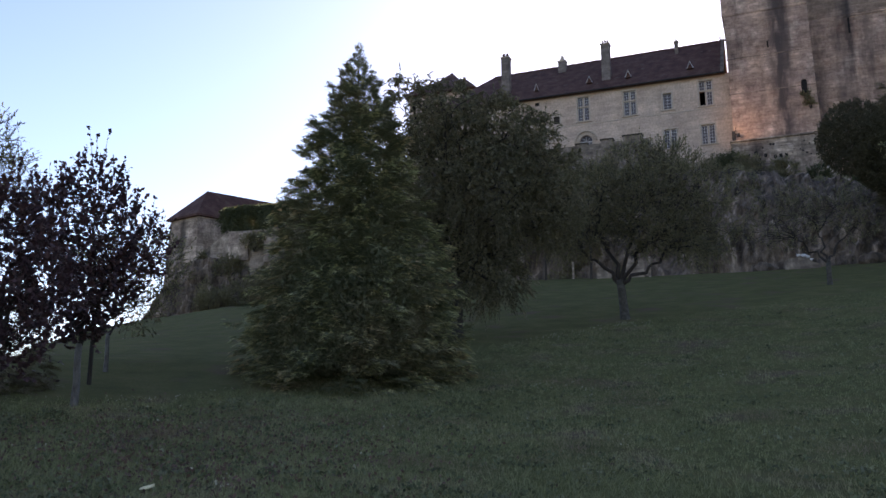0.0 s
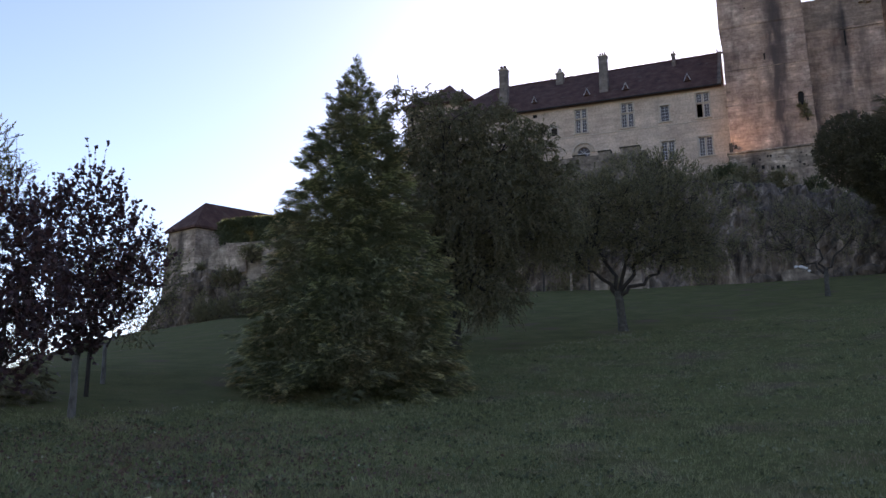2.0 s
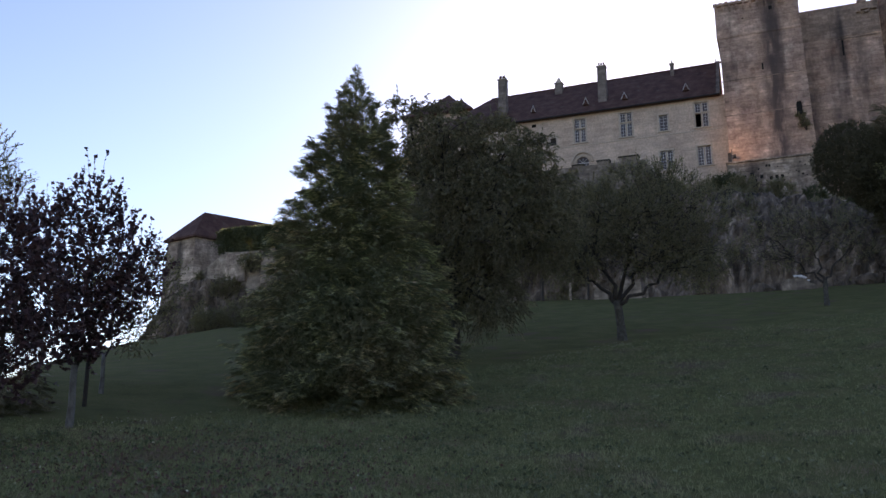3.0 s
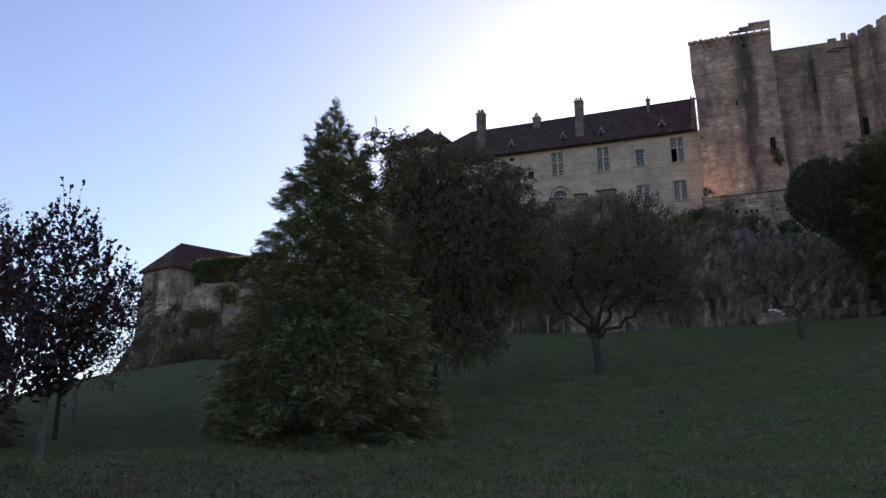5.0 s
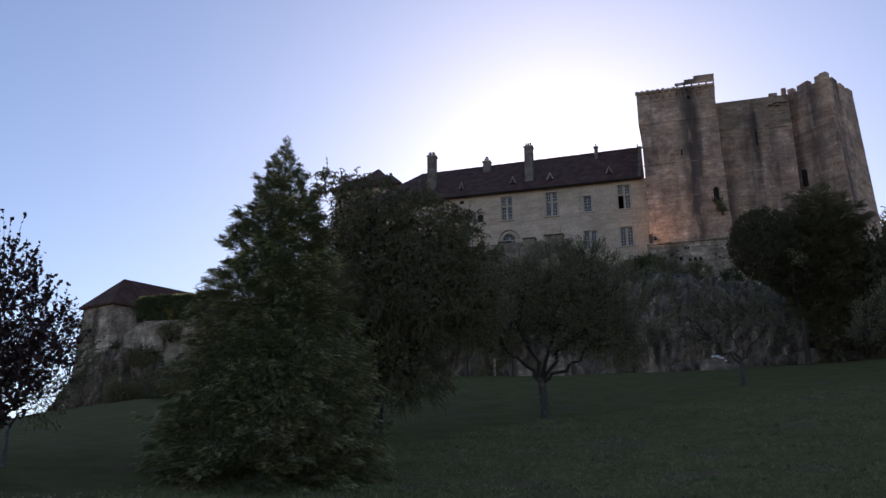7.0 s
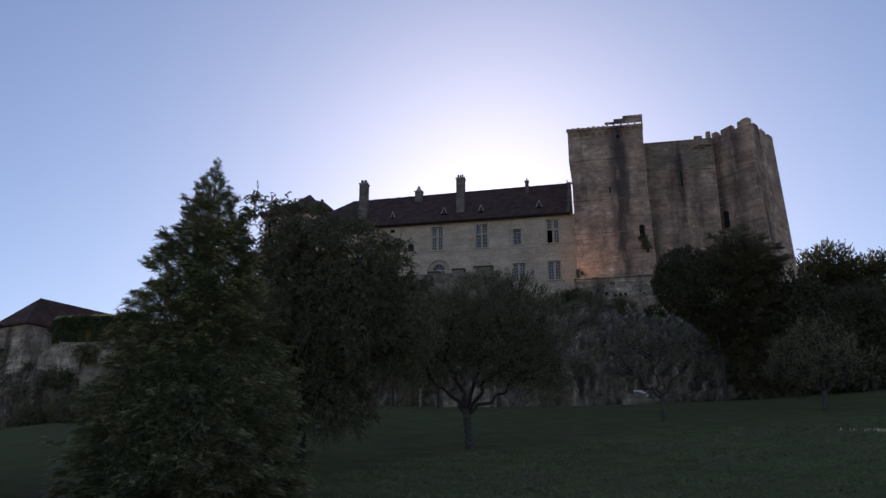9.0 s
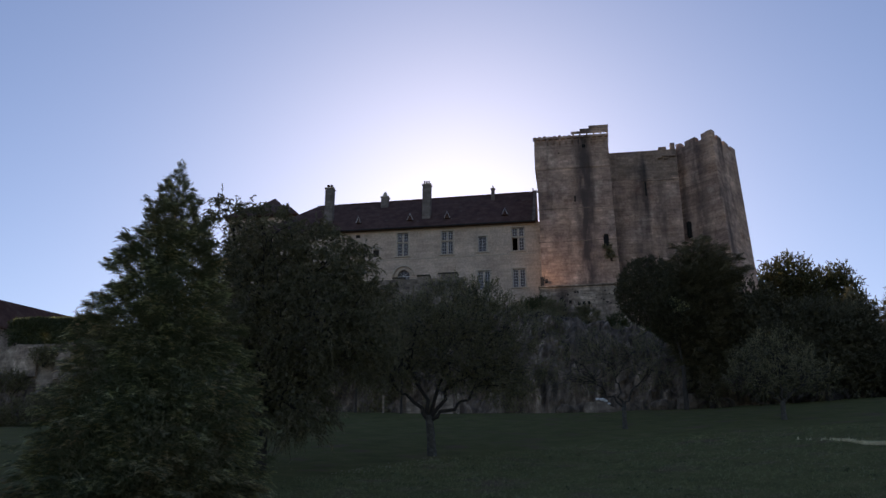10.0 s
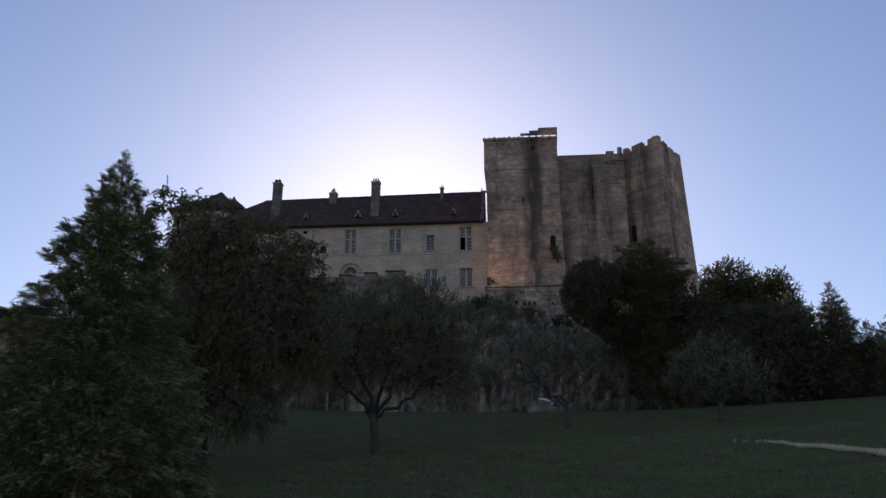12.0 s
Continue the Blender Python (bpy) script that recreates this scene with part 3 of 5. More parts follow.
chimney(-22.33, -21.45, 0.9, 1.7, EAVE, 39.35, 2, house)
chimney(-11.75, -10.9, 0.9, 1.7, EAVE, 39.1, 3, house)
c2 = chimney(-16.85, -16.05, 3.7, 4.4, 37.0, 39.2, 0, house)
part("chimney_hood", hull([(-16.75, 3.75, 39.3), (-16.15, 3.75, 39.3), (-16.15, 4.35, 39.3), (-16.75, 4.35, 39.3)], [(-16.55, 4.0, 39.95), (-16.35, 4.0, 39.95), (-16.35, 4.1, 39.95), (-16.55, 4.1, 39.95)]), TRIM_STONE, c2)
chimney(-4.78, -4.42, 3.8, 4.2, 37.2, 39.45, 1, house)
part("finial", boxes((-0.42, -0.3, 4.9, 5.1, RIDGE, RIDGE + 0.45), bevel=0.03), TRIM_STONE, house)
for x in (-18.43, -12.94, -9.06, -3.1):
    w = 0.3 if x > -18 else 0.22
    dz = 35.25
    d = part("roof_dormer", prism([(x - w, dz - 0.25), (x + w, dz - 0.25), (x, dz + 0.45)], 0.45, 1.9), ROOF, house, "tiny triangular roof dormer")
    fr = bmesh.new()
    for s in (-1, 1):
        v = [fr.verts.new(p) for p in ((x + s * (w + 0.06), 0.41, dz - 0.27), (x + s * (w - 0.03), 0.41, dz - 0.27), (x, 0.41, dz + 0.36), (x, 0.41, dz + 0.52))]
        fr.faces.new(v)
    bmesh.ops.solidify(fr, geom=fr.faces[:], thickness=0.05)
    part("barge_board", fr, FRAME, d, "pale board edge")

# ---------------------------------------------------------------- turret behind the house
turret = empty("stair_turret", CASTLE, "stone stair turret with a steep dark tiled roof", "tower")
TX, TY = -33.45, 15.9
part("wall", boxes((TX - 4.1, TX + 4.1, TY - 4.1, TY + 4.1, 13, 41.25)), HOUSE_STONE, turret)


def square(h, z):
    return [(TX - h, TY - h, z), (TX + h, TY - h, z), (TX + h, TY + h, z), (TX - h, TY + h, z)]


part("roof", hull(square(4.7, 41.1), square(4.7, 41.2), square(3.0, 42.9), square(1.45, 43.85), square(0.06, 45.35)), ROOF, turret, "steep tiled roof with flared eaves")

# ---------------------------------------------------------------- left keep
keep = empty("square_keep", CASTLE, "tall square limestone keep with dark rain streaks and machicolation", "tower")
KB = [(0.55, -2.15), (7.9, -2.15), (8.3, 6.5), (0.55, 6.5)]
KM = [(0.42, -2.0), (7.62, -2.0), (7.9, 6.5), (0.42, 6.5)]
part("wall", hull([(x, y, 19.0) for x, y in KB], [(x, y, 26.0) for x, y in KB], [(x, y, 38.5) for x, y in KM]), TOWER_STONE, keep, "coursed limestone keep wall")
KT = [(0.22, -2.07), (7.6, -2.07), (7.75, 6.5), (0.22, 6.5)]
part("upper_wall", hull([(x, y, 38.5) for x, y in KM], [(x, y, 38.65) for x, y in KT], [(x, y, 41.82) for x, y in KT]), TOWER_STONE, keep)
for z in (34.25, 30.8):
    part("string_course", boxes((0.4, 7.78, -2.12 + 0.008 * (z - 30.8), -1.9, z - 0.035, z + 0.035), bevel=0.015), TOWER_DARK, keep, "thin weathered string course")
for i in range(12):
    x = 0.24 + i * 0.62
    part("corbel", hull([(x, -2.1, 41.2), (x + 0.2, -2.1, 41.2), (x + 0.2, -2.05, 41.2), (x, -2.05, 41.2)], [(x, -2.26, 41.55), (x + 0.2, -2.26, 41.55), (x + 0.2, -2.05, 41.55), (x, -2.05, 41.55)], [(x, -2.26, 41.82), (x + 0.2, -2.26, 41.82), (x + 0.2, -2.05, 41.82), (x, -2.05, 41.82)]), TOWER_STONE, keep)
part("parapet", boxes((0.12, 7.66, -2.3, -2.0, 41.82, 42.06), bevel=0.02), TOWER_STONE, keep, "narrow projecting parapet")
for i in range(8):
    x = 0.16 + i * 0.5
    part("merlon", boxes((x, x + 0.3, -2.28, -2.0, 42.06, 42.14 + 0.03 * (i % 3)), bevel=0.02), TOWER_STONE, keep)
for i in range(6):
    x = 4.1 + i * 0.68
    part("corbel", boxes((x, x + 0.15, -2.3, -2.2, 42.06, 42.22)), TOWER_STONE, keep)
part("parapet", boxes((3.95, 7.66, -2.36, -2.22, 42.22, 42.47), bevel=0.02), TOWER_STONE, keep)
part("parapet", boxes((4.85, 7.66, -2.36, -2.22, 42.47, 42.74), bevel=0.02), TOWER_STONE, keep)
part("parapet", boxes((5.75, 7.68, -2.38, -2.22, 42.74, 43.02), bevel=0.02), TOWER_STONE, keep)
part("parapet", boxes((7.2, 7.66, -2.0, 6.4, 41.6, 42.05)), TOWER_STONE, keep)
part("tower_roof", boxes((0.3, 7.5, -2.0, 6.4, 41.4, 41.6)), TOWER_STONE, keep)
# solid blocks on the wall; the openings' shade is their near-black colour
part("arrow_loop", boxes((3.98, 4.12, -2.14, -1.9, 34.9, 35.5)), INTERIOR_SHADE, keep, "dark narrow arrow slit")
al = part("round_opening", boxes((6.56, 7.04, -2.2, -1.9, 30.05, 31.1)), INTERIOR_SHADE, keep, "dark arched opening")
part("arch_stone", arch_ring(6.8, 31.1, 0.24, 0.42, -2.22, -2.0, 7), TOWER_STONE, al)
part("lunette", boxes((6.6, 7.0, -2.17, -1.9, 31.1, 31.3)), INTERIOR_SHADE, al)
part("putlog_hole", boxes((5.0, 5.32, -2.1, -1.9, 40.75, 41.1)), INTERIOR_SHADE, keep)
part("putlog_hole", boxes((2.6, 2.72, -2.1, -1.9, 40.2, 40.35)), INTERIOR_SHADE, keep)

# ---------------------------------------------------------------- curtain wall and right keep
curtain = empty("curtain_wall", CASTLE, "high limestone curtain wall stained by rain", "wall")
part("wall", boxes((7.4, 14.45, 0.5, 2.6, 19, 41.2)), TOWER_STONE, curtain)
part("string_course", boxes((10.4, 14.4, 0.42, 0.5, 37.8, 37.92), bevel=0.02), TOWER_DARK, curtain)
part("arrow_loop", boxes((11.05, 11.2, 0.45, 0.6, 36.2, 37.7)), INTERIOR_SHADE, curtain)
part("upper_wall", boxes((7.4, 14.4, 0.46, 0.5, 38.05, 41.18)), TOWER_DARK, curtain, "darker stained upper masonry")
for x0, x1, z in ((12.55, 12.95, 40.15), (12.95, 13.6, 40.35), (13.7, 14.3, 40.3), (13.2, 13.6, 40.05)):
    part("corbel", boxes((x0, x1, 0.2, 0.5, z, z + 0.2), bevel=0.04), TOWER_DARK, curtain, "broken dark corbel")
for x0, x1, h in ((12.7, 13.5, 0.35), (13.9, 14.35, 0.75)):
    part("merlon", boxes((x0, x1, 0.5, 1.2, 41.2, 41.2 + h), bevel=0.04), TOWER_STONE, curtain)
for i in (2, 4):
    x = 7.7 + i * 1.03
    part("buttress_strip", boxes((x, x + 0.45, 0.42, 0.5, 20, 33.5 - (i % 3))), TOWER_STONE, curtain)

keep2 = empty("corner_keep", CASTLE, "tall ruined limestone keep with broken battlements, set cornerwise", "tower")
c_t, l_t, r_t = Vector((17.77, -1.2, 0)), Vector((14.5, 1.6, 0)), Vector((20.78, 3.57, 0))
c_b, l_b, r_b = Vector((18.75, -1.5, 0)), Vector((15.2, 1.2, 0)), Vector((21.8, 3.5, 0))


def ring(c, l, r, z):
    l2 = l + (l - c) * 0.6
    return [(p.x, p.y, z) for p in (l2, c, r, l2 + r - c)]


part("wall", hull(ring(c_b, l_b, r_b, 19), ring(c_t, l_t, r_t, 41.6)), TOWER_STONE, keep2)


def merlons(a, b, thick, z, spec, parent):
    along = (b - a).normalized()
    inward = Vector((-along.y, along.x, 0))
    length = (b - a).length
    for s0, s1, h0, h1 in spec:
        p, q = a + along * length * s0, a + along * length * s1
        base = [p, q, q + inward * thick, p + inward * thick]
        part("merlon", hull([(v.x, v.y, z) for v in base], [(v.x, v.y, z + (h0 if k in (0, 3) else h1)) for k, v in enumerate(base)]), TOWER_STONE, parent)


merlons(l_t, c_t, 0.6, 41.6, [(0.02, 0.16, 0.6, 0.55), (0.27, 0.56, 0.5, 0.6), (0.72, 1.0, 0.6, 0.68)], keep2)
merlons(c_t, r_t, 0.6, 41.6, [(0.0, 0.1, 0.68, 0.6), (0.24, 0.42, 0.6, 0.55), (0.52, 0.7, 0.55, 0.5), (0.8, 1.0, 0.55, 0.6)], keep2)
fa = (c_t - l_t).normalized()
sl = part("arrow_loop", boxes((-0.17, 0.17, -0.42, 0.4, 31.7, 33.3)), INTERIOR_SHADE, keep2, "dark tall slit window")
sl.matrix_local = pose(15.2, 1.1, 0, 0, 0, math.degrees(math.atan2(fa.y, fa.x)))

# ---------------------------------------------------------------- terrace walls
terrace = tagged(part("terrace_wall", prism([(0.3, 19.5), (0.3, 25.85), (7.4, 25.85), (7.9, 24.6), (8.6, 22.6), (10.2, 21.0), (10.5, 19.5)], -3.1, -2.2), TERRACE_STONE), "ruined rubble terrace wall below the keep", "wall", kind="structure")
terrace.matrix_world = CASTLE
part("coping", boxes((0.2, 7.5, -3.25, -2.1, 25.85, 26.02), bevel=0.03), WALL_STONE, terrace)
# holes are near-black blocks too, their shade painted on
for x, z in ((3.8, 24.0), (4.25, 24.05), (4.7, 24.05), (1.6, 24.3), (2.2, 24.5), (3.0, 24.2)):
    part("putlog_hole", boxes((x, x + 0.25, -3.12, -3.0, z, z + 0.32)), INTERIOR_SHADE, terrace)
rngh = np.random.default_rng(15)
for i in range(34):
    x, z, w = rngh.uniform(0.5, 7.6), rngh.uniform(21.8, 25.3), rngh.uniform(0.08, 0.22)
    part("putlog_hole", boxes((x, x + w, -3.115, -3.0, z, z + w * rngh.uniform(0.5, 1.3)), bevel=0.02), INTERIOR_SHADE, terrace)
par = tagged(part("garden_parapet", prism([(-30, 18), (-30, 26.9), (-12.6, 26.95), (-6.8, 26.9), (-6.5, 26.0), (-5.9, 25.5), (-5.2, 24.6), (-3.6, 23.8), (-2.2, 23.5), (-0.1, 23.1), (-0.1, 20)], -4.2, -3.5), DARK_RUBBLE), "low crenellated rubble wall in front of the house", "wall", kind="structure")
par.matrix_world = CASTLE
for x0, x1, h in ((-11.2, -10.05, 0.3), (-9.15, -7.4, 0.42), (-13.6, -12.5, 0.15)):
    part("merlon", boxes((x0, x1, -4.22, -3.48, 26.9, 26.9 + h), bevel=0.03), DARK_RUBBLE, par)
    part("coping", boxes((x0 - 0.06, x1 + 0.06, -4.3, -3.42, 26.9 + h, 27.02 + h), bevel=0.03), MOSSY, par, "dark mossy coping stone")

# ---------------------------------------------------------------- flood lamp at the foot of the keep
lampost = empty("flood_lamp", CASTLE @ Matrix.Translation((0.7, -2.9, 26.02)), "black floodlight on the terrace wall, lit warm", "lamp")
part("housing", boxes((-0.28, 0.02, -0.15, 0.15, 0.0, 0.95), bevel=0.03), IRON, lampost)
part("bracket", boxes((0.02, 0.35, -0.04, 0.04, 0.62, 0.7), (0.05, 0.1, -0.04, 0.04, 0.7, 1.3), bevel=0.01), IRON, lampost)
part("lamp_head", hull([(0.15, -0.15, 0.42), (0.42, -0.15, 0.42), (0.42, 0.15, 0.42), (0.15, 0.15, 0.42)], [(0.22, -0.1, 0.72), (0.4, -0.1, 0.72), (0.4, 0.1, 0.72), (0.22, 0.1, 0.72)]), IRON, lampost)
glow = new("warm_lamp", bpy.data.lights.new("warm_lamp", "SPOT"))
glow.data.energy, glow.data.color, glow.data.spot_size, glow.data.spot_blend, glow.data.shadow_soft_size = 230.0, (1.0, 0.69, 0.43), radians(112), 1.0, 0.4
glow.matrix_world = look(castle(0.3, -5.4, 26.35), castle(2.2, -2.0, 29.0))

# ---------------------------------------------------------------- corner pavilion
pav = empty("corner_pavilion", CASTLE, "square stone pavilion with a hipped brown roof, on the cliff edge", "house")
C0, L0 = Vector((-48.2, -14.5, 0)), Vector((-52.2, -13.4, 0))
VD = Vector((0.47, 0.883, 0))
foot = [C0, C0 + VD * 20, L0 + VD * 20, L0]
low = [Vector((p.x, p.y, 0)) for p in foot]
low[0] += Vector((0.1, -0.15, 0))
low[3] += Vector((-0.35, -0.25, 0))
part("wall", hull([(p.x, p.y, 13.5) for p in low], [(p.x, p.y, 21.2) for p in foot]), PATCHED, pav, "patched rubble wall")
mid = (C0 + L0) / 2
pk, pk2 = mid + VD * 2.25, mid + VD * 16.5
ov = 0.3
un = (L0 - C0).normalized()
rf = [C0 - un * ov - VD * ov, C0 - un * ov + VD * (20 + ov), L0 + un * ov + VD * (20 + ov), L0 + un * ov - VD * ov]
bm = bmesh.new()
lo = [bm.verts.new((p.x, p.y, 21.0)) for p in rf]
hi = [bm.verts.new((p.x, p.y, 21.2)) for p in rf]
a, b = bm.verts.new((pk.x, pk.y, 24.2)), bm.verts.new((pk2.x, pk2.y, 24.3))
for f in ((hi[3], hi[0], a), (hi[0], hi[1], b, a), (hi[1], hi[2], b), (hi[2], hi[3], a, b), tuple(lo[::-1])):
    bm.faces.new(f)
for i in range(4):
    j = (i + 1) % 4
    bm.faces.new((lo[i], lo[j], hi[j], hi[i]))
bmesh.ops.recalc_face_normals(bm, faces=bm.faces[:])
part("roof", bm, ROOF, pav, "hipped brown tile roof")
lw = tagged(part("rampart_wall", prism([(-46.5, 13.5), (-46.5, 17.2), (-44.6, 18.4), (-43.8, 18.8), (-40.5, 18.7), (-38.0, 18.9), (-30, 19.5), (-22, 20.5), (-22, 13.5)], -15.6, -14.6), WALL_STONE), "pale patched rampart wall", "wall", kind="structure")
lw.matrix_world = CASTLE
for x0, x1, z0, z1 in ((-43.6, -41.5, 15.9, 18.55), (-39.8, -38.4, 15.6, 18.3)):
    part("buttress", prism([(x0, z0), (x0, z1 - 0.15), (x0 + 0.5, z1), (x1, z1 - 0.1), (x1 + 0.05, z0)], -15.95, -15.6), PATCHED, lw, "paler dressed buttress")


# ---------------------------------------------------------------- plants
def tube(bm, pts, radii_, sides=7):
    rings = []
    for i, p in enumerate(pts):
        d = (pts[min(i + 1, len(pts) - 1)] - pts[max(i - 1, 0)]).normalized()
        s = d.cross(Vector((0.31, 0.94, 0.1))).normalized()
        u = d.cross(s)
        rings.append([bm.verts.new(p + (s * math.cos(2 * math.pi * k / sides) + u * math.sin(2 * math.pi * k / sides)) * radii_[i]) for k in range(sides)])
    for a, b in zip(rings, rings[1:]):
        for k in range(sides):
            m = (k + 1) % sides
            bm.faces.new((a[k], a[m], b[m], b[k]))
    bm.faces.new(rings[-1])


def bent(rng, a, b, n, sag):
    out = []
    for i in range(n):
        t = i / (n - 1)
        j = Vector(rng.normal(0, 1, 3)) * sag * (b - a).length * math.sin(math.pi * t)
        out.append(a.lerp(b, t) + j + Vector((0, 0, sag * (b - a).length * math.sin(math.pi * t))))
    return out


def unit(v):
    return v / np.maximum(np.linalg.norm(v, axis=1), 1e-6)[:, None]


UP = np.array([0.0, 0.0, 1.0])


def leaves_at(rng, c, d, size, slim, flat=0.7):
    """Pointed leaves at c along d; flat: how far their faces stray from level."""
    d = unit(d)
    e = unit(np.cross(d, UP + rng.normal(0, flat, c.shape)))
    s = (size * rng.uniform(0.6, 1.35, len(c)))[:, None]
    return np.stack([c - d * s * 0.5, c + e * s * slim * 0.5 - d * s * 0.05, c + d * s * 0.5, c - e * s * slim * 0.5 - d * s * 0.05], 1)


def leaf_quads(rng, centres, size, main=None, jitter=1.0, slim=0.5):
    """Leaves in any direction; main: the way they tend to point."""
    c = np.asarray(centres)
    d = rng.normal(0, 1, c.shape)
    return leaves_at(rng, c, d if main is None else main + d * jitter, size, slim, 2.0).reshape(-1, 3)


def crown_points(rng, lobes, n, shell=0.55):
    """Points in the outer parts of the lobes (cx, cy, cz, rx, ry, rz), and the way out of the lobe at each."""
    w = np.array([l[3] * l[4] * l[5] for l in lobes]) ** 0.8
    pick = rng.choice(len(lobes), n, p=w / w.sum())
    lb = np.array(lobes)[pick]
    d = unit(rng.normal(0, 1, (n, 3)))
    r = rng.uniform(shell ** 3, 1.0, n) ** (1 / 3)
    return lb[:, :3] + d * r[:, None] * lb[:, 3:], d


def clump_centres(rng, lobes, gap, shell=0.7):
    """Centres of leaf clumps, at least gap apart, in the lobes' outer parts."""
    p, d = crown_points(rng, lobes, 6000, shell)
    got = []
    left = np.ones(len(p), dtype=bool)
    for i in range(len(p)):
        if left[i]:
            got.append(i)
            left &= np.linalg.norm(p - p[i], axis=1) > gap * rng.uniform(0.75, 1.25)
    return p[got], d[got]


def clumped(rng, centres, per, spread, tall=1.0):
    c = np.repeat(centres, per, axis=0)
    return c + rng.normal(0, 1, c.shape) * spread * np.array([1, 1, tall])


def twigs(rng, centres, outs, each, length, bend, spread, lift):
    """Bent twigs out of every clump: where they start, their way and their length."""
    k = np.repeat(np.arange(len(centres)), each)
    d = outs[k] * 0.75 + rng.normal(0, 0.5, (len(k), 3))
    d[:, 2] += lift
    return centres[k] + rng.normal(0, spread, (len(k), 3)), unit(d), length * rng.uniform(0.55, 1.35, len(k)), np.full(len(k), bend)


def leaves_on(rng, tw, per, size, slim, spray=0.6, flat=0.7):
    start, d, ln_t, bend_t = tw
    n = len(start)
    s = (np.arange(per)[None, :] + rng.uniform(0, 1, (n, per))) / per
    sb2, dd = (s * s)[:, :, None], d[:, None, :]
    pos = start[:, None] + ln_t[:, None, None] * (dd * s[:, :, None] + bend_t[:, None, None] * sb2 * UP)
    way = dd + 2 * bend_t[:, None, None] * s[:, :, None] * UP
    pos, way = pos.reshape(-1, 3), unit(way.reshape(-1, 3)) + rng.normal(0, spray, (n * per, 3))
    return leaves_at(rng, pos + unit(way) * size * 0.35, way, size, slim, flat).reshape(-1, 3)


def twig_mesh(tw, r, parent, material):
    """Thin three-sided stems along the twigs."""
    start, d, ln_t, bend_t = tw
    a = unit(np.cross(d, np.array([0.3, 0.9, 0.2])))
    b = np.cross(d, a)
    ring = []
    for s in (0.0, 0.5, 0.95):
        c = start + ln_t[:, None] * (d * s + bend_t[:, None] * s * s * UP)
        ring.append([c + (a * math.cos(q) + b * math.sin(q)) * r * (1 - 0.7 * s) for q in (0, 2.1, 4.2)])
    f = []
    for lo_, hi_ in zip(ring, ring[1:]):
        for q in range(3):
            f.append(np.stack([lo_[q], lo_[(q + 1) % 3], hi_[(q + 1) % 3], hi_[q]], 1))
    return quads("twig_growth", np.stack(f, 1).reshape(-1, 3), material, parent)


def broadleaf(name, x, y, lobes, leaf, gap, each, per, length, bend, size, label, seed, trunk_r=0.16, fork=1.4, bark=BARK, limb_bark=None, shell=0.7, lean=0.0, category="tree",
              group="", slim=0.5, shoots=0, lift=0.2, spread=0.1, mains=(), stems=0.0, fill=0, spray=0.6, fill_from=0):
    """Trunk, limbs and twigs, and leaves along the twigs; lobes are given from the foot of the trunk."""
    rng = np.random.default_rng(seed)
    t = empty(name, Matrix.Translation((x, y, gz(x, y) - 0.05)), label, category, group)
    limb_bark = limb_bark or bark
    bm = bmesh.new()
    top = Vector((lean, 0, fork))
    tube(bm, [Vector((0, 0, -0.2)), Vector((0.0, 0, 0.05)), Vector((lean * 0.25, 0.02, fork * 0.4)), Vector((lean * 0.7, -0.02, fork * 0.8)), top], [trunk_r * 1.5, trunk_r * 1.2, trunk_r, trunk_r * 0.95, trunk_r * 0.9], 10)
    part("trunk", bm, bark, t, smooth=True)
    knots = [top]
    for m in mains:
        end = Vector(m)
        pts = bent(rng, top - Vector((0, 0, 0.12 * fork)), end, 7, 0.07)
        lb = bmesh.new()
        tube(lb, pts, [trunk_r * (0.54 - 0.045 * k) for k in range(7)], 8)
        part("limb", lb, limb_bark, t, smooth=True)
        knots += [pts[4], end]
    cl, out = clump_centres(rng, lobes, gap, shell)
    for l in lobes:
        lb = bmesh.new()
        tip = Vector((l[0], l[1], l[2] + 0.3 * l[5]))
        st = min(knots, key=lambda k: (k - tip).length + 0.4 * max(0.0, k.z - tip.z))
        pts = bent(rng, st, tip, 6, 0.08)
        r0 = trunk_r * (0.5 if st is top else 0.36)
        tube(lb, pts, [r0 * (1 - 0.15 * k) for k in range(6)], 7)
        near = [q for q in cl if all(abs(q[i] - l[i]) < 1.05 * l[3 + i] for i in range(3))]
        for q in near[:14]:
            s0 = pts[rng.integers(1, 6)]
            tube(lb, bent(rng, s0, Vector(q), 5, 0.07), [r0 * 0.42, r0 * 0.34, r0 * 0.26, r0 * 0.18, r0 * 0.1], 5)
        part("limb", lb, limb_bark, t, smooth=True)
    tw = twigs(rng, cl, out, each, length, bend, spread, lift)
    if shoots:
        high = cl[np.argsort(-cl[:, 2])[:max(shoots, len(cl) // 3)]]
        q = high[rng.choice(len(high), shoots, replace=shoots > len(high))] + rng.normal(0, 0.12, (shoots, 3))
        tip = np.stack([rng.normal(0.05, 0.22, shoots), rng.normal(0, 0.2, shoots), np.ones(shoots)], 1)
        tw = [np.concatenate(v) for v in zip(tw, (q, unit(tip), length * rng.uniform(1.2, 2.2, shoots), np.zeros(shoots)))]
    if stems:
        twig_mesh(tw, stems, t, limb_bark)
    quads("crown", leaves_on(rng, tw, per, size, slim, spray), leaf, t)
    if fill:
        ins, _ = crown_points(rng, [(a, b, c, d * 0.86, e * 0.86, f * 0.86) for a, b, c, d, e, f in lobes[fill_from:]], fill, 0.2)
        quads("inner_foliage", leaf_quads(rng, ins, size * 1.5, None, 1.0, 0.8), leaf, t)
    return t


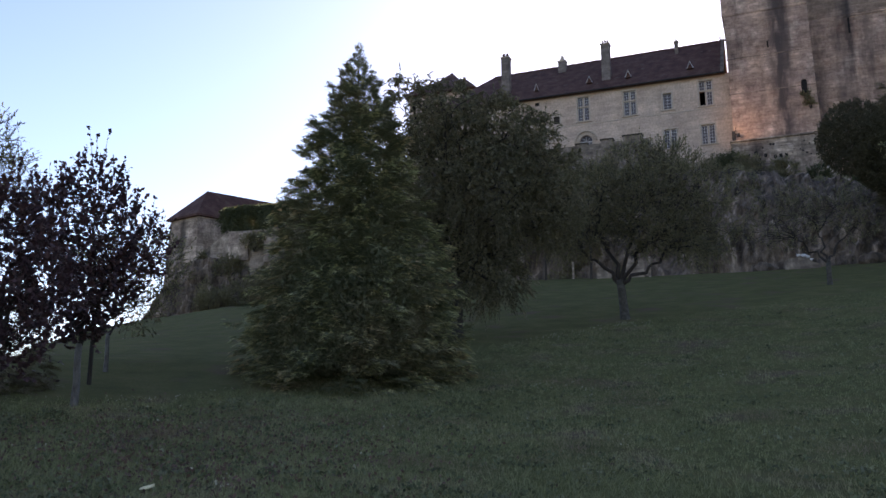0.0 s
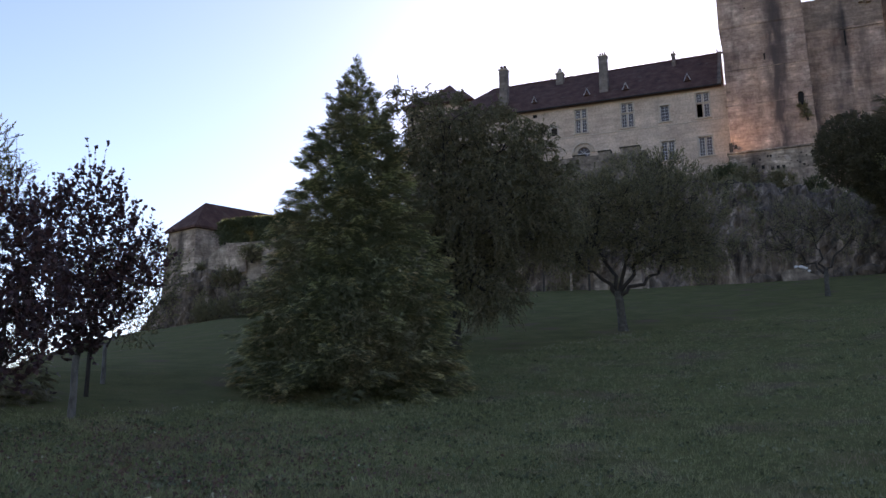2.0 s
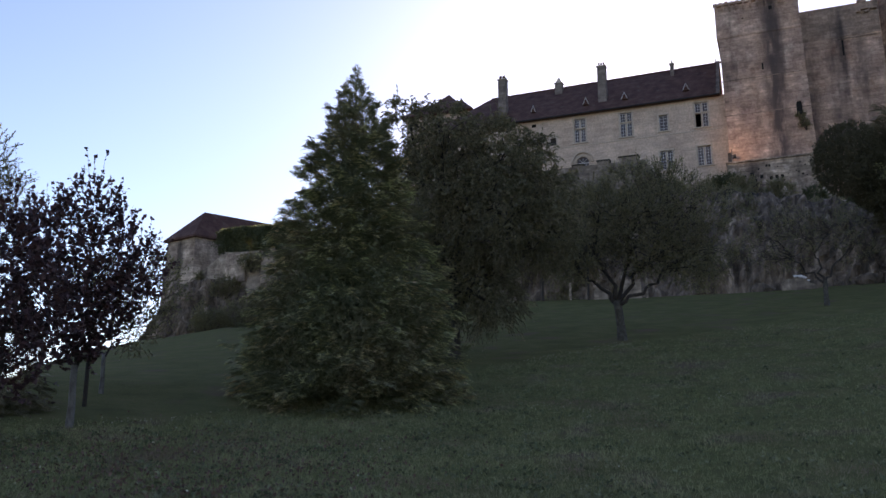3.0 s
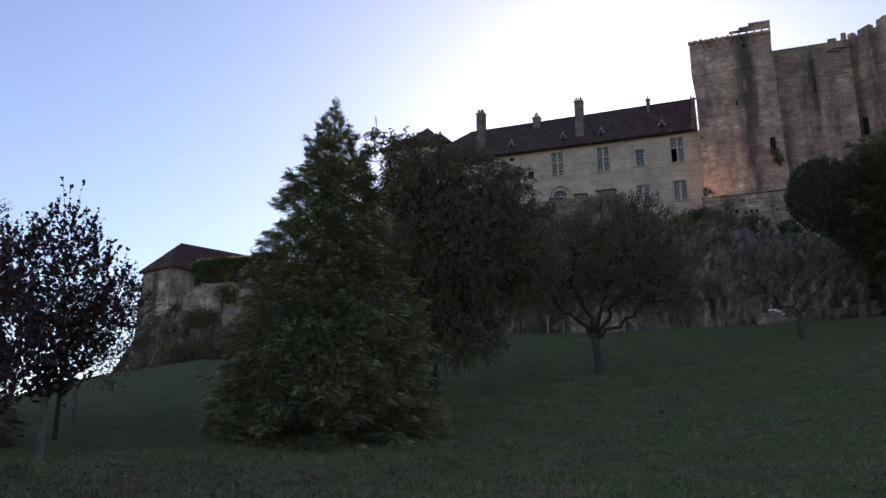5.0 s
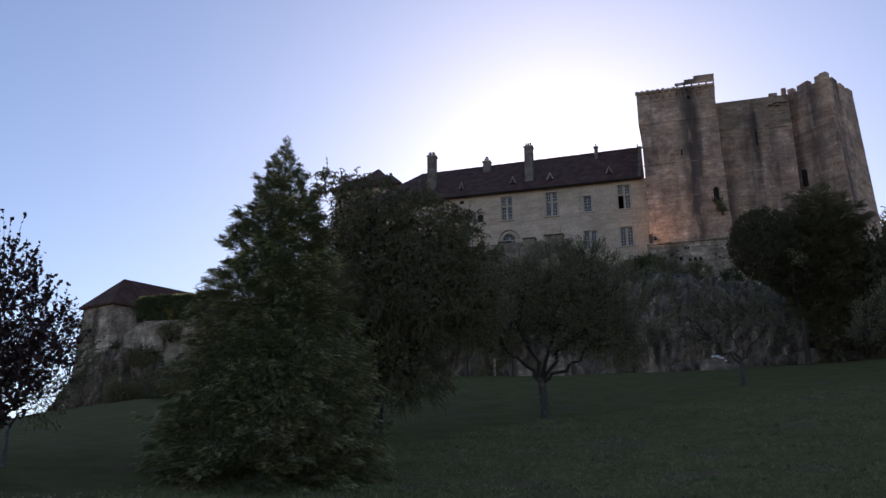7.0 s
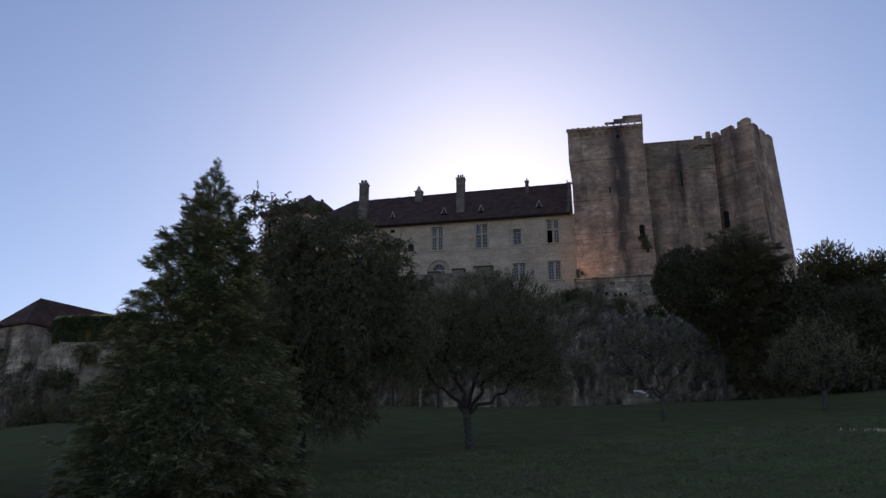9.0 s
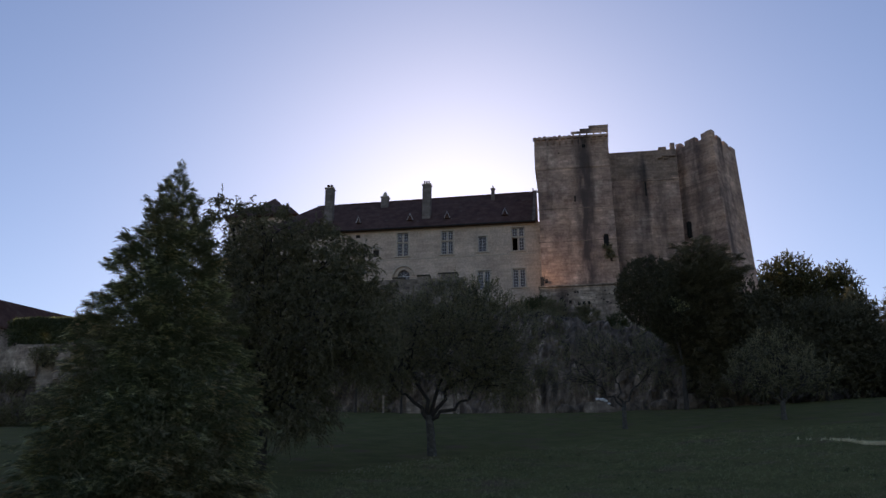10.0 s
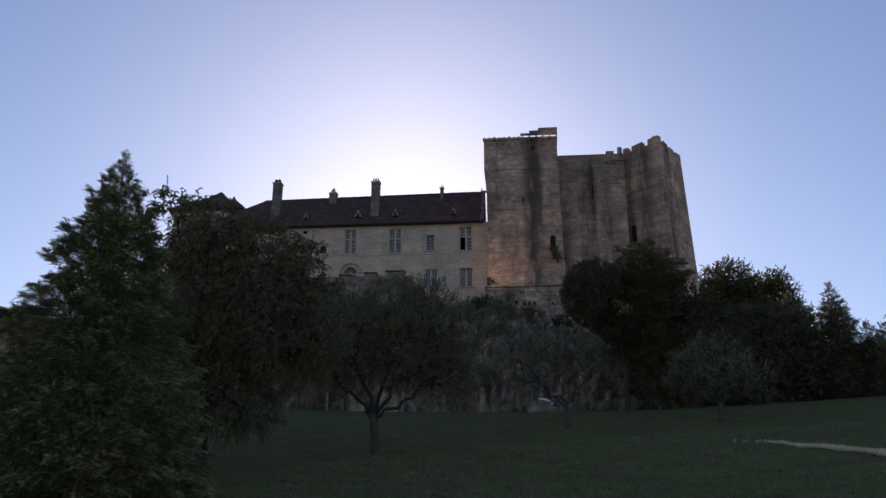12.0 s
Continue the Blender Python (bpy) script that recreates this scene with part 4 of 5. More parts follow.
def conifer(name, x, y, height, radius_at, boughs, sprays, size, leaf, label, seed, tip=None, rise_at=((0, 0.02), (0.3, 0.1), (0.6, 0.3), (0.85, 0.6), (1, 1.2)), droop=0.3, pairs=5, inner=0.3, skirt=True, blade=0.36, lead=0.0, core=0, blade_w=0.15, spiky=(0.35, 0.96, 1.1), level=0.33, depth=0.24, swing=0.75, crowded=0.9):
    """A straight stem with boughs of flat feathery sprays; radius_at: pairs of height share and reach."""
    rng = np.random.default_rng(seed)
    t = empty(name, Matrix.Translation((x, y, gz(x, y) - 0.05)), label, "tree")
    bm = bmesh.new()
    tube(bm, [Vector((0, 0, -0.2)), Vector((0, 0, height * 0.5)), Vector((0.04, 0, height * 0.97))], [height * 0.025, height * 0.014, 0.012], 8)
    part("trunk", bm, BARK, t, smooth=True)
    hs, rs = zip(*radius_at)
    rh, rv = zip(*rise_at)
    grid_h = np.linspace(0.004, 0.975, 500)
    w = np.interp(grid_h, hs, rs) + 0.22 * max(rs)
    bh = np.interp((np.arange(boughs) + 0.5) / boughs, np.cumsum(w) / w.sum(), grid_h)
    ba = np.arange(boughs) * 2.39996 + rng.normal(0, 0.2, boughs)
    bl = np.interp(bh, hs, rs) * np.where(rng.uniform(0, 1, boughs) < spiky[0], rng.uniform(spiky[1], spiky[2], boughs) * np.interp(bh, (0.1, 0.5, 0.8), (0.95, 1.0, 1.08)), rng.uniform(0.74, 0.97, boughs))
    share = (bl + 0.12 * max(rs)) ** 1.2 * (1 + crowded * np.interp(bh, (0.3, 0.7), (0, 1)))
    pick = rng.choice(boughs, sprays, p=share / share.sum())
    along = 1 - np.abs(rng.normal(0, depth, sprays))
    deep = (along < 0.12) | (rng.uniform(0, 1, sprays) < inner)
    along = np.where(deep, rng.uniform(0.15, 0.95, sprays), along)
    L, h = bl[pick], bh[pick]
    out = np.stack([np.cos(ba), np.sin(ba), np.zeros(boughs)], 1)[pick]
    side = np.stack([-out[:, 1], out[:, 0], np.zeros(sprays)], 1)
    rise = np.interp(h, rh, rv)
    fan = rng.uniform(-1, 1, sprays)
    lat = fan * (0.1 * size + (1.02 - along) * np.minimum(0.55 * L, 1.6 * size + 0.16 * L))
    c = out * (L * along)[:, None] + side * lat[:, None]
    c[:, 2] = h * height + np.minimum(rise, 0.5) * L * along ** 1.3 - 0.1 * L * along ** 3 * (h < 0.6) - 0.25 * np.abs(lat) + rng.normal(0, 0.16 * size, sprays)
    if skirt:
        g = ground_height(x + c[:, 0], y + c[:, 1]) - gz(x, y)
        c[:, 2] = np.maximum(c[:, 2] + g * np.clip(1 - h / 0.35, 0, 1), g + 0.06)
    d = out * (0.55 + 0.5 * along)[:, None] + side * (fan * swing)[:, None] + rng.normal(0, 0.22, (sprays, 3))
    d[:, 2] += 0.12 + rise * 0.9
    d = unit(d)
    flat = unit(UP + rng.normal(0, level, (sprays, 3)) + out * 0.25)
    e = unit(np.cross(d, flat))
    flat = np.cross(e, d)
    ls = size * rng.uniform(0.65, 1.3, sprays) * np.interp(h, (0, 0.7, 1), (1, 0.85, 0.6))
    if lead:
        n_l = max(12, int(lead * 40))           # the leading shoot
        z_l = rng.uniform(0.93, 0.995, n_l) * height
        c[:n_l] = np.stack([rng.normal(0.03, 0.02, n_l), rng.normal(0, 0.02, n_l), z_l], 1)
        d[:n_l] = unit(np.stack([rng.normal(0, 0.45, n_l), rng.normal(0, 0.45, n_l), np.ones(n_l)], 1))
        e[:n_l] = unit(np.cross(d[:n_l], rng.normal(0, 1, (n_l, 3))))
        flat[:n_l] = np.cross(e[:n_l], d[:n_l])
    ls3, sag = ls[:, None], droop
    blades = []
    stops = [(0.1 + 0.8 * i / (pairs - 1)) for i in range(pairs)]
    for s, sg in [(s, g) for s in stops for g in (-1, 1)] + [(0.55, 0)]:
        b0 = c + ls3 * (d * s - UP * sag * s * s)
        ang = 0.85 - 0.25 * s
        ax = d * math.cos(ang * abs(sg)) + e * math.sin(ang) * sg - UP * (sag * (1.2 * s + 0.15))
        bl_ = ls3 * (blade * (1.15 - 0.65 * s) if sg else 0.5) * rng.uniform(0.75, 1.25, sprays)[:, None]
        wv = np.cross(ax, flat) * bl_ * (blade_w if sg else blade_w * 0.7)
        m = b0 + ax * bl_ * 0.5
        blades.append(np.stack([b0, m + wv, b0 + ax * bl_, m - wv], 1))
    v = np.stack(blades, 1)
    if core:                                    # old growth near the stem
        wc = np.interp(grid_h, hs, rs) ** 1.6 * np.interp(grid_h, (0.68, 0.92), (1, 0))
        ch = rng.choice(grid_h, core, p=wc / wc.sum())
        ca, cr = rng.uniform(0, 2 * np.pi, core), np.interp(ch, hs, rs) * rng.uniform(0.1, 1, core) * np.interp(ch, (0.45, 0.75), (0.76, 0.62))
        cp = np.stack([np.cos(ca) * cr, np.sin(ca) * cr, ch * height + np.interp(ch, rh, rv) * cr], 1)
        cp[:, 2] = np.maximum(cp[:, 2], ground_height(x + cp[:, 0], y + cp[:, 1]) - gz(x, y) + 0.1)
        quads("inner_foliage", leaf_quads(rng, cp, size * 0.5, np.array([0, 0, 0.3]), 1.0, 0.3), leaf, t)
    if tip is None:
        quads("crown", v.reshape(-1, 3), leaf, t)
        return t
    fresh = (along > 0.82) & ~deep & (rng.uniform(0, 1, boughs)[pick] < np.interp(h, (0, 0.5, 0.72), (0.8, 0.7, 0.15)))
    young = np.zeros(v.shape[:2], dtype=bool)
    young[:, pairs:] = fresh[:, None]
    quads("crown", v[~young].reshape(-1, 3), leaf, t)
    quads("young_growth", v[young].reshape(-1, 3), tip, t)["label"] = "pale green and brown shoot tips"
    return t


def bush(name, x, y, z, lobes, leaf, clumps, size, label, seed, category="bush", group="", bend=0.1):
    rng = np.random.default_rng(seed)
    t = empty(name, Matrix.Translation((x, y, z)), label, category, group)
    st = bmesh.new()
    for l in lobes:
        tube(st, bent(rng, Vector((0.1 * l[0], 0.1 * l[1], -0.3)), Vector((l[0], l[1], l[2])), 5, 0.06), [0.06, 0.05, 0.04, 0.03, 0.015], 5)
    part("stems", st, BARK, t)
    p, o = crown_points(rng, lobes, clumps, 0.6)
    quads("foliage", leaves_on(rng, twigs(rng, p, o, 4, size * 2.6, bend, size * 0.7, 0.35), 6, size, 0.5), leaf, t)
    return t


# the great thuja on the lawn
conifer("thuja", -2.27, 22.3, 8.85, ((0, 2.7), (0.04, 2.9), (0.12, 2.9), (0.235, 2.57), (0.415, 1.93), (0.55, 1.43), (0.6, 1.26), (0.665, 1.04), (0.72, 0.86), (0.76, 0.74), (0.86, 0.48), (0.895, 0.36), (0.94, 0.19), (0.975, 0.04)),
        760, 26000, 0.27, THUJA, "large conical green thuja with browning tips on the lawn", 11, tip=THUJA_TIP, lead=0.35, core=60000, pairs=6, blade=0.42, blade_w=0.11, inner=0.15, droop=0.34, spiky=(0.3, 1.0, 1.14), level=0.22, depth=0.16, swing=1.3, crowded=2.4,
        rise_at=((0, 0.1), (0.3, 0.2), (0.55, 0.4), (0.8, 0.75), (1, 1.2)))

# dark drooping tree behind it
broadleaf("weeping_tree", 0.5, 31.0, [(-1.6, 0.0, 8.3, 1.15, 1.5, 1.4), (-0.2, 0.0, 7.95, 1.45, 1.7, 1.4), (1.4, 0.0, 7.45, 1.5, 1.9, 1.45), (2.6, 0.0, 6.9, 1.1, 1.6, 1.5), (3.4, 0.0, 5.7, 1.05, 1.6, 1.4), (3.4, 0.0, 4.4, 1.0, 1.5, 1.1), (-0.7, 0.0, 5.8, 2.0, 2.0, 2.2), (1.4, -0.5, 5.2, 2.2, 2.1, 2.0), (0.5, 0.0, 2.8, 1.5, 1.5, 1.4), (1.1, -0.6, 2.2, 1.3, 1.2, 1.1)],
          DARK_LEAF, 0.48, 17, 16, 0.44, -0.6, 0.105, "broad dark green tree with drooping foliage", 12, trunk_r=0.2, fork=2.2, slim=0.36, lift=0.25, spread=0.12, shoots=40, spray=0.4, fill=9000, fill_from=1, stems=0.006)

# fruit trees on the slope
broadleaf("fruit_tree", 7.25, 35.3, [(-0.8, 0, 5.2, 1.3, 1.4, 1.4), (0.6, 0.2, 6.0, 1.4, 1.5, 1.3), (2.2, 0, 6.0, 1.3, 1.4, 1.2), (3.2, -0.4, 5.1, 1.1, 1.1, 1.1), (0.9, -0.6, 3.7, 1.5, 1.2, 0.8), (-1.5, -0.3, 3.5, 1.0, 1.0, 0.8), (2.6, -0.6, 3.0, 1.2, 1.0, 0.7), (0.8, -0.4, 4.6, 1.7, 1.5, 1.4), (-1.6, 0.2, 4.3, 0.9, 0.9, 1.2), (2.6, 0, 3.8, 1.4, 1.2, 1.1), (3.9, 0, 3.4, 0.8, 0.8, 0.8), (-2.0, -0.4, 3.0, 0.7, 0.8, 0.6), (1.0, -0.9, 2.9, 0.8, 0.7, 0.5)],
          OLIVE_LEAF, 0.46, 12, 11, 0.5, 0.05, 0.088, "old fruit tree with a forked trunk and thin olive leaves", 13, shoots=60, bark=LICHEN_BARK, limb_bark=BARK, trunk_r=0.17, fork=1.65, lean=-0.15, group="fruit trees", lift=0.55, stems=0.007, fill=2500,
          mains=((-1.5, 0, 2.75), (-0.75, 0.3, 3.4), (0.35, -0.2, 3.5), (1.5, -0.1, 2.35), (1.3, 0.2, 3.3)))
broadleaf("fruit_tree", 19.35, 43.95, [(-2.6, 0, 3.2, 1.3, 1.2, 1.0), (-1.0, 0, 4.0, 1.4, 1.3, 1.0), (0.7, 0, 3.9, 1.4, 1.3, 1.0), (1.8, 0, 3.0, 1.0, 1.0, 0.8), (-1.7, 0, 2.5, 1.2, 1.0, 0.6), (-3.2, 0, 2.4, 0.7, 0.8, 0.6)],
          OLIVE_LEAF, 0.55, 8, 6, 0.5, 0.1, 0.1, "small fruit tree with a sparse grey-green crown", 14, shoots=40, bark=LICHEN_BARK, limb_bark=BARK, trunk_r=0.12, fork=1.3, shell=0.3, group="fruit trees", lift=0.55, stems=0.008,
          mains=((-1.4, 0, 2.3), (-0.3, 0.2, 2.8), (0.9, 0, 2.4)))
broadleaf("fruit_tree", 27.4, 41.9, [(-1.8, 0, 2.8, 0.8, 0.9, 0.7), (-0.6, 0, 3.6, 0.9, 1.0, 0.9), (0.7, 0.2, 3.9, 0.8, 0.9, 0.7), (1.6, 0, 3.2, 0.8, 0.9, 0.7), (2.5, 0, 2.6, 0.8, 0.9, 0.6), (0.3, -0.5, 2.5, 1.4, 1.2, 0.7), (-2.4, 0, 2.0, 0.6, 0.7, 0.5), (2.3, -0.2, 1.8, 0.7, 0.7, 0.5), (-1.2, -0.4, 1.9, 0.8, 0.8, 0.5)],
          PALE_OLIVE, 0.5, 8, 8, 0.5, 0.05, 0.105, "low spreading fruit tree with olive leaves", 15, shoots=40, bark=LICHEN_BARK, limb_bark=BARK, trunk_r=0.14, fork=1.0, shell=0.4, group="fruit trees", lift=0.5, stems=0.007,
          mains=((-1.2, 0, 1.7), (0.1, 0.2, 2.2), (1.2, 0, 1.8)))

# young purple-leaved trees
broadleaf("purple_tree", -6.8, 16.65, [(0.05, 0, 4.0, 0.6, 0.6, 0.7), (-0.4, 0, 3.5, 0.7, 0.7, 0.9), (-0.65, 0, 2.6, 0.7, 0.7, 0.8), (0.65, 0.1, 3.1, 0.72, 0.7, 0.8), (0.1, 0, 2.2, 0.85, 0.8, 0.7), (0.85, 0, 2.75, 0.5, 0.5, 0.5), (0.0, 0, 1.55, 0.65, 0.5, 0.4)],
          PURPLE_LEAF, 0.33, 6, 8, 0.38, 0.15, 0.09, "young tree with pale trunk and dark purple leaves", 16, shoots=50, trunk_r=0.065, fork=1.2, bark=PALE_BARK, limb_bark=BARK, shell=0.2, group="purple trees", slim=0.85, lift=0.7, spread=0.07, stems=0.005, spray=0.9,
          mains=((-0.35, 0, 2.6), (0.1, 0.1, 3.1), (0.5, -0.05, 2.5)), fill=700, fill_from=4)
broadleaf("purple_tree", -6.75, 13.4, [(-0.2, 0, 2.9, 0.75, 0.7, 0.95), (-0.5, 0.2, 2.0, 0.75, 0.7, 0.8), (0.1, 0, 1.7, 0.6, 0.6, 0.7), (0.35, 0, 1.35, 0.45, 0.5, 0.4), (0.55, 0, 2.2, 0.45, 0.5, 0.6)],
          PURPLE_LEAF, 0.31, 7, 8, 0.36, 0.15, 0.09, "young tree with pale trunk and dark purple leaves", 17, shoots=14, trunk_r=0.06, fork=1.2, bark=PALE_BARK, limb_bark=BARK, shell=0.2, group="purple trees", slim=0.85, lift=0.7, spread=0.07, stems=0.005, spray=0.9)
broadleaf("young_tree", -8.1, 21.5, [(0.3, 0, 2.2, 0.7, 0.7, 0.8), (0.8, 0, 1.7, 0.6, 0.6, 0.6), (-0.3, 0, 2.6, 0.7, 0.7, 0.7), (1.1, 0, 2.6, 0.7, 0.6, 0.8)],
          OLIVE_LEAF, 0.28, 6, 7, 0.35, 0.05, 0.085, "slim young tree with yellowing leaves", 18, trunk_r=0.05, fork=1.0, bark=PALE_BARK, limb_bark=BARK, shell=0.2, lift=0.5, stems=0.005, mains=((0.6, 0, 1.6),))
stake = empty("tree_stake", Matrix.Translation((-7.7, 19.55, gz(-7.7, 19.55))), "dark wooden stake beside the young trees", "stake")
sb = bmesh.new()
tube(sb, [Vector((0, 0, -0.2)), Vector((0, 0, 0.8)), Vector((0.02, 0, 1.6))], [0.05, 0.045, 0.04], 7)
part("post", sb, BARK, stake)
broadleaf("willow", -12.5, 22.5, [(0.0, 0, 5.2, 1.1, 1.2, 1.4), (0.7, 0, 4.2, 1.0, 1.0, 1.2), (-0.6, 0, 4.0, 1.0, 1.0, 1.2)], PALE_OLIVE, 0.42, 8, 9, 0.5, -0.1, 0.12, "pale grey-green slender tree", 19, trunk_r=0.1, fork=2.2, shell=0.2, slim=0.28, lift=0.5, stems=0.006, shoots=20)
conifer("spruce", -8.9, 18.1, 2.0, ((0, 0.95), (0.2, 0.95), (0.5, 0.75), (0.8, 0.35), (1, 0.05)), 60, 1500, 0.3, CONIFER, "low dark young spruce on the lawn", 20)

# trees at the foot of the keeps
rt = broadleaf("round_tree", 29.2, 55.85, [(-2.15, 0, 8.35, 2.15, 2.2, 2.4), (-0.25, 0, 6.75, 1.7, 2.0, 1.9)], YEW_LEAF, 0.32, 13, 8, 0.16, 0.0, 0.11, "dense dark tree with a smooth rounded crown", 21, trunk_r=0.15, fork=3.2, shell=0.92, fill=9000, lift=0.2)
# bright spots of sun among the trees, put in as pale leaves
rngp = np.random.default_rng(33)
spr = clumped(rngp, np.array([(-1.5, -2.3, 7.05), (-0.95, -2.45, 6.85), (-0.6, -2.5, 6.7), (-1.25, -2.4, 6.55)]), 22, 0.16)
quads("sunlit_sprig", leaf_quads(rngp, spr, 0.15), PALE_LEAF, rt)["label"] = "leafy sprigs, sunlight put into their pale yellowish colour"
conifer("cedar", 31.4, 56.2, 12.6, ((0, 0.3), (0.1, 0.8), (0.22, 1.9), (0.38, 2.8), (0.6, 3.3), (0.76, 2.9), (0.86, 2.1), (0.93, 1.1), (0.98, 0.2)), 190, 9000, 0.75, CONIFER, "broad dark conifer below the keep", 22,
        rise_at=((0, 0.0), (0.5, 0.12), (0.8, 0.22), (1, 0.5)), droop=0.2, skirt=False, lead=0.4, inner=0.4, core=14000)
LIME = [(-3.6, 0, 9.6, 2.4, 2.6, 3.0), (-1.6, 0, 10.6, 2.4, 2.6, 3.2), (0.8, 0, 10.0, 2.4, 2.6, 3.0), (3.4, 0, 10.6, 1.9, 2.2, 2.8), (4.6, 0, 9.0, 1.9, 2.2, 2.6), (0, -0.8, 6.0, 4.6, 3.4, 3.6), (4.4, -0.5, 5.4, 2.4, 2.6, 3.4), (-3.8, -0.5, 5.6, 2.6, 2.8, 3.6), (-5.4, 0, 8.0, 1.9, 2.0, 3.0), (-5.4, -0.5, 4.6, 2.0, 2.4, 3.4)]
broadleaf("lime_tree", 57.8, 81.6, [(a * 1.2, b * 1.2, c * 1.37, d * 1.2, e * 1.2, f * 1.25) for a, b, c, d, e, f in LIME],
          LIME_LEAF, 0.85, 12, 10, 0.6, -0.1, 0.2, "big broadleaf tree with a sunlit top", 23, trunk_r=0.35, fork=4.0, shell=0.75, fill=42000, lift=0.45, spread=0.25, slim=0.6)
broadleaf("yew", 38.6, 53.4, [(-2.6, 0, 3.6, 2.2, 2.0, 3.2), (0.2, 0, 4.0, 2.4, 2.0, 3.4), (2.8, 0, 3.8, 2.2, 2.0, 3.3), (4.6, 0, 2.8, 1.8, 1.8, 2.6), (-4.4, 0.5, 5.2, 1.8, 1.8, 3.0), (-4.6, 0.3, 2.4, 1.6, 1.6, 2.2)],
          YEW_LEAF, 0.62, 11, 9, 0.6, 0.0, 0.2, "wide dark yew at the lawn edge", 27, trunk_r=0.2, fork=1.2, shell=0.75, fill=22000, lift=0.3, spread=0.15)
SPRUCE_RISE = ((0, -0.05), (0.4, 0.1), (0.8, 0.4), (1, 1.0))
conifer("spruce", 44.6, 52.6, 8.5, ((0, 1.8), (0.1, 2.0), (0.4, 1.55), (0.6, 1.2), (0.78, 0.78), (0.9, 0.36), (0.98, 0.03)), 200, 5000, 0.55, CONIFER, "narrow dark green spruce tree", 24, rise_at=SPRUCE_RISE, lead=0.5, core=9000)
conifer("spruce", 46.4, 51.6, 5.3, ((0, 1.9), (0.1, 2.0), (0.4, 1.65), (0.7, 1.0), (0.9, 0.45), (0.98, 0.03)), 150, 3300, 0.5, CONIFER, "short dark green spruce tree at the lawn edge", 25, rise_at=SPRUCE_RISE, lead=0.4, core=7000)
conifer("spruce", 46.5, 59.8, 8.9, ((0, 2.4), (0.1, 2.6), (0.4, 2.1), (0.7, 1.4), (0.9, 0.55), (0.98, 0.03)), 180, 4200, 0.6, CONIFER, "broad dark green spruce tree behind the yew", 28, rise_at=SPRUCE_RISE, lead=0.4, core=7000)
broadleaf("lime_tree", 48.2, 49.6, [(0, 0, 3.6, 1.9, 1.9, 1.9), (-1.3, 0, 2.5, 1.6, 1.6, 1.8), (1.8, 0, 3.8, 1.8, 1.8, 2.2), (0.4, 0, 1.4, 2.6, 1.6, 1.5)], DARK_LEAF, 0.6, 10, 8, 0.55, 0.05, 0.2, "dark rounded broadleaf tree", 26, trunk_r=0.2, fork=1.6, shell=0.6, fill=4000, lift=0.4)


# shrubs on the cliff and along its foot
def on_castle(x, y, z):
    p = castle(x, y, z)
    return p.x, p.y, p.z


for k, (x, y, z, s, leaf, lab) in enumerate([
        (0.2, -5.0, 22.8, 1.0, HEDGE_LEAF, "small conical shrub on the terrace edge"), (1.6, -7.0, 21.4, 1.2, OLIVE_LEAF, "scrubby shrub on the cliff top"), (4.4, -7.5, 20.8, 1.1, OLIVE_LEAF, "scrubby shrub on the cliff top"),
        (-2.2, -7.0, 20.9, 1.4, OLIVE_LEAF, "scrubby shrub on the cliff top"), (-4.6, -7.0, 21.6, 1.5, OLIVE_LEAF, "scrubby shrub below the house"), (-7.5, -7.5, 21.4, 1.5, OLIVE_LEAF, "scrubby shrub below the house"),
        (7.2, -6.0, 20.6, 0.9, HEDGE_LEAF, "ivy clump on the cliff top"), (10.5, -10.0, 17.6, 1.6, HEDGE_LEAF, "dark shrub on the cliff shoulder"), (15.0, -12.0, 15.0, 2.2, DARK_LEAF, "dark shrub on the cliff shoulder"),
        (-10.5, -8.0, 21.0, 1.6, OLIVE_LEAF, "scrubby shrub below the house"), (-14.0, -8.5, 20.8, 1.8, DARK_LEAF, "dark scrub below the house"),
        (-43.0, -18.5, 10.7, 1.5, OLIVE_LEAF, "olive green bush at the foot of the cliff"), (-39.8, -18.5, 11.0, 1.8, OLIVE_LEAF, "olive green bush at the foot of the cliff"), (-36.0, -18.5, 11.6, 2.3, DARK_LEAF, "dark bush at the foot of the cliff"),
        (-46.3, -15.9, 16.3, 0.3, DARK_LEAF, "dark ivy clump on the rampart wall"), (-40.7, -16.1, 16.9, 1.0, OLIVE_LEAF, "green creeper on the rampart wall"), (-43.0, -16.6, 14.2, 1.3, OLIVE_LEAF, "olive green bush below the rampart wall"),
        (6.95, -2.2, 29.55, 0.22, DARK_LEAF, "dark plant rooted below the keep opening"), (7.2, -2.2, 28.8, 0.16, DARK_LEAF, "thin plant rooted in the keep wall"),
        (-1.2, -4.6, 22.4, 1.1, OLIVE_LEAF, "scrubby shrub at the terrace corner"), (1.2, -3.7, 22.2, 0.8, DARK_LEAF, "dark ivy clump on the terrace wall"),
        (-28.0, -18.8, 11.8, 2.4, DARK_LEAF, "dark bush at the foot of the cliff"), (-20.0, -18.8, 11.8, 2.0, DARK_LEAF, "dark bush at the foot of the cliff")]):
    rngs = [(0, 0, 0.8 * s, 0.9 * s, 0.8 * s, 0.7 * s), (0.5 * s, 0, 0.6 * s, 0.7 * s, 0.6 * s, 0.6 * s), (-0.5 * s, 0.1, 0.55 * s, 0.6 * s, 0.6 * s, 0.5 * s)]
    bush("shrub", *on_castle(x, y, z), rngs, leaf, int(130 * s), 0.16, lab, 40 + k)


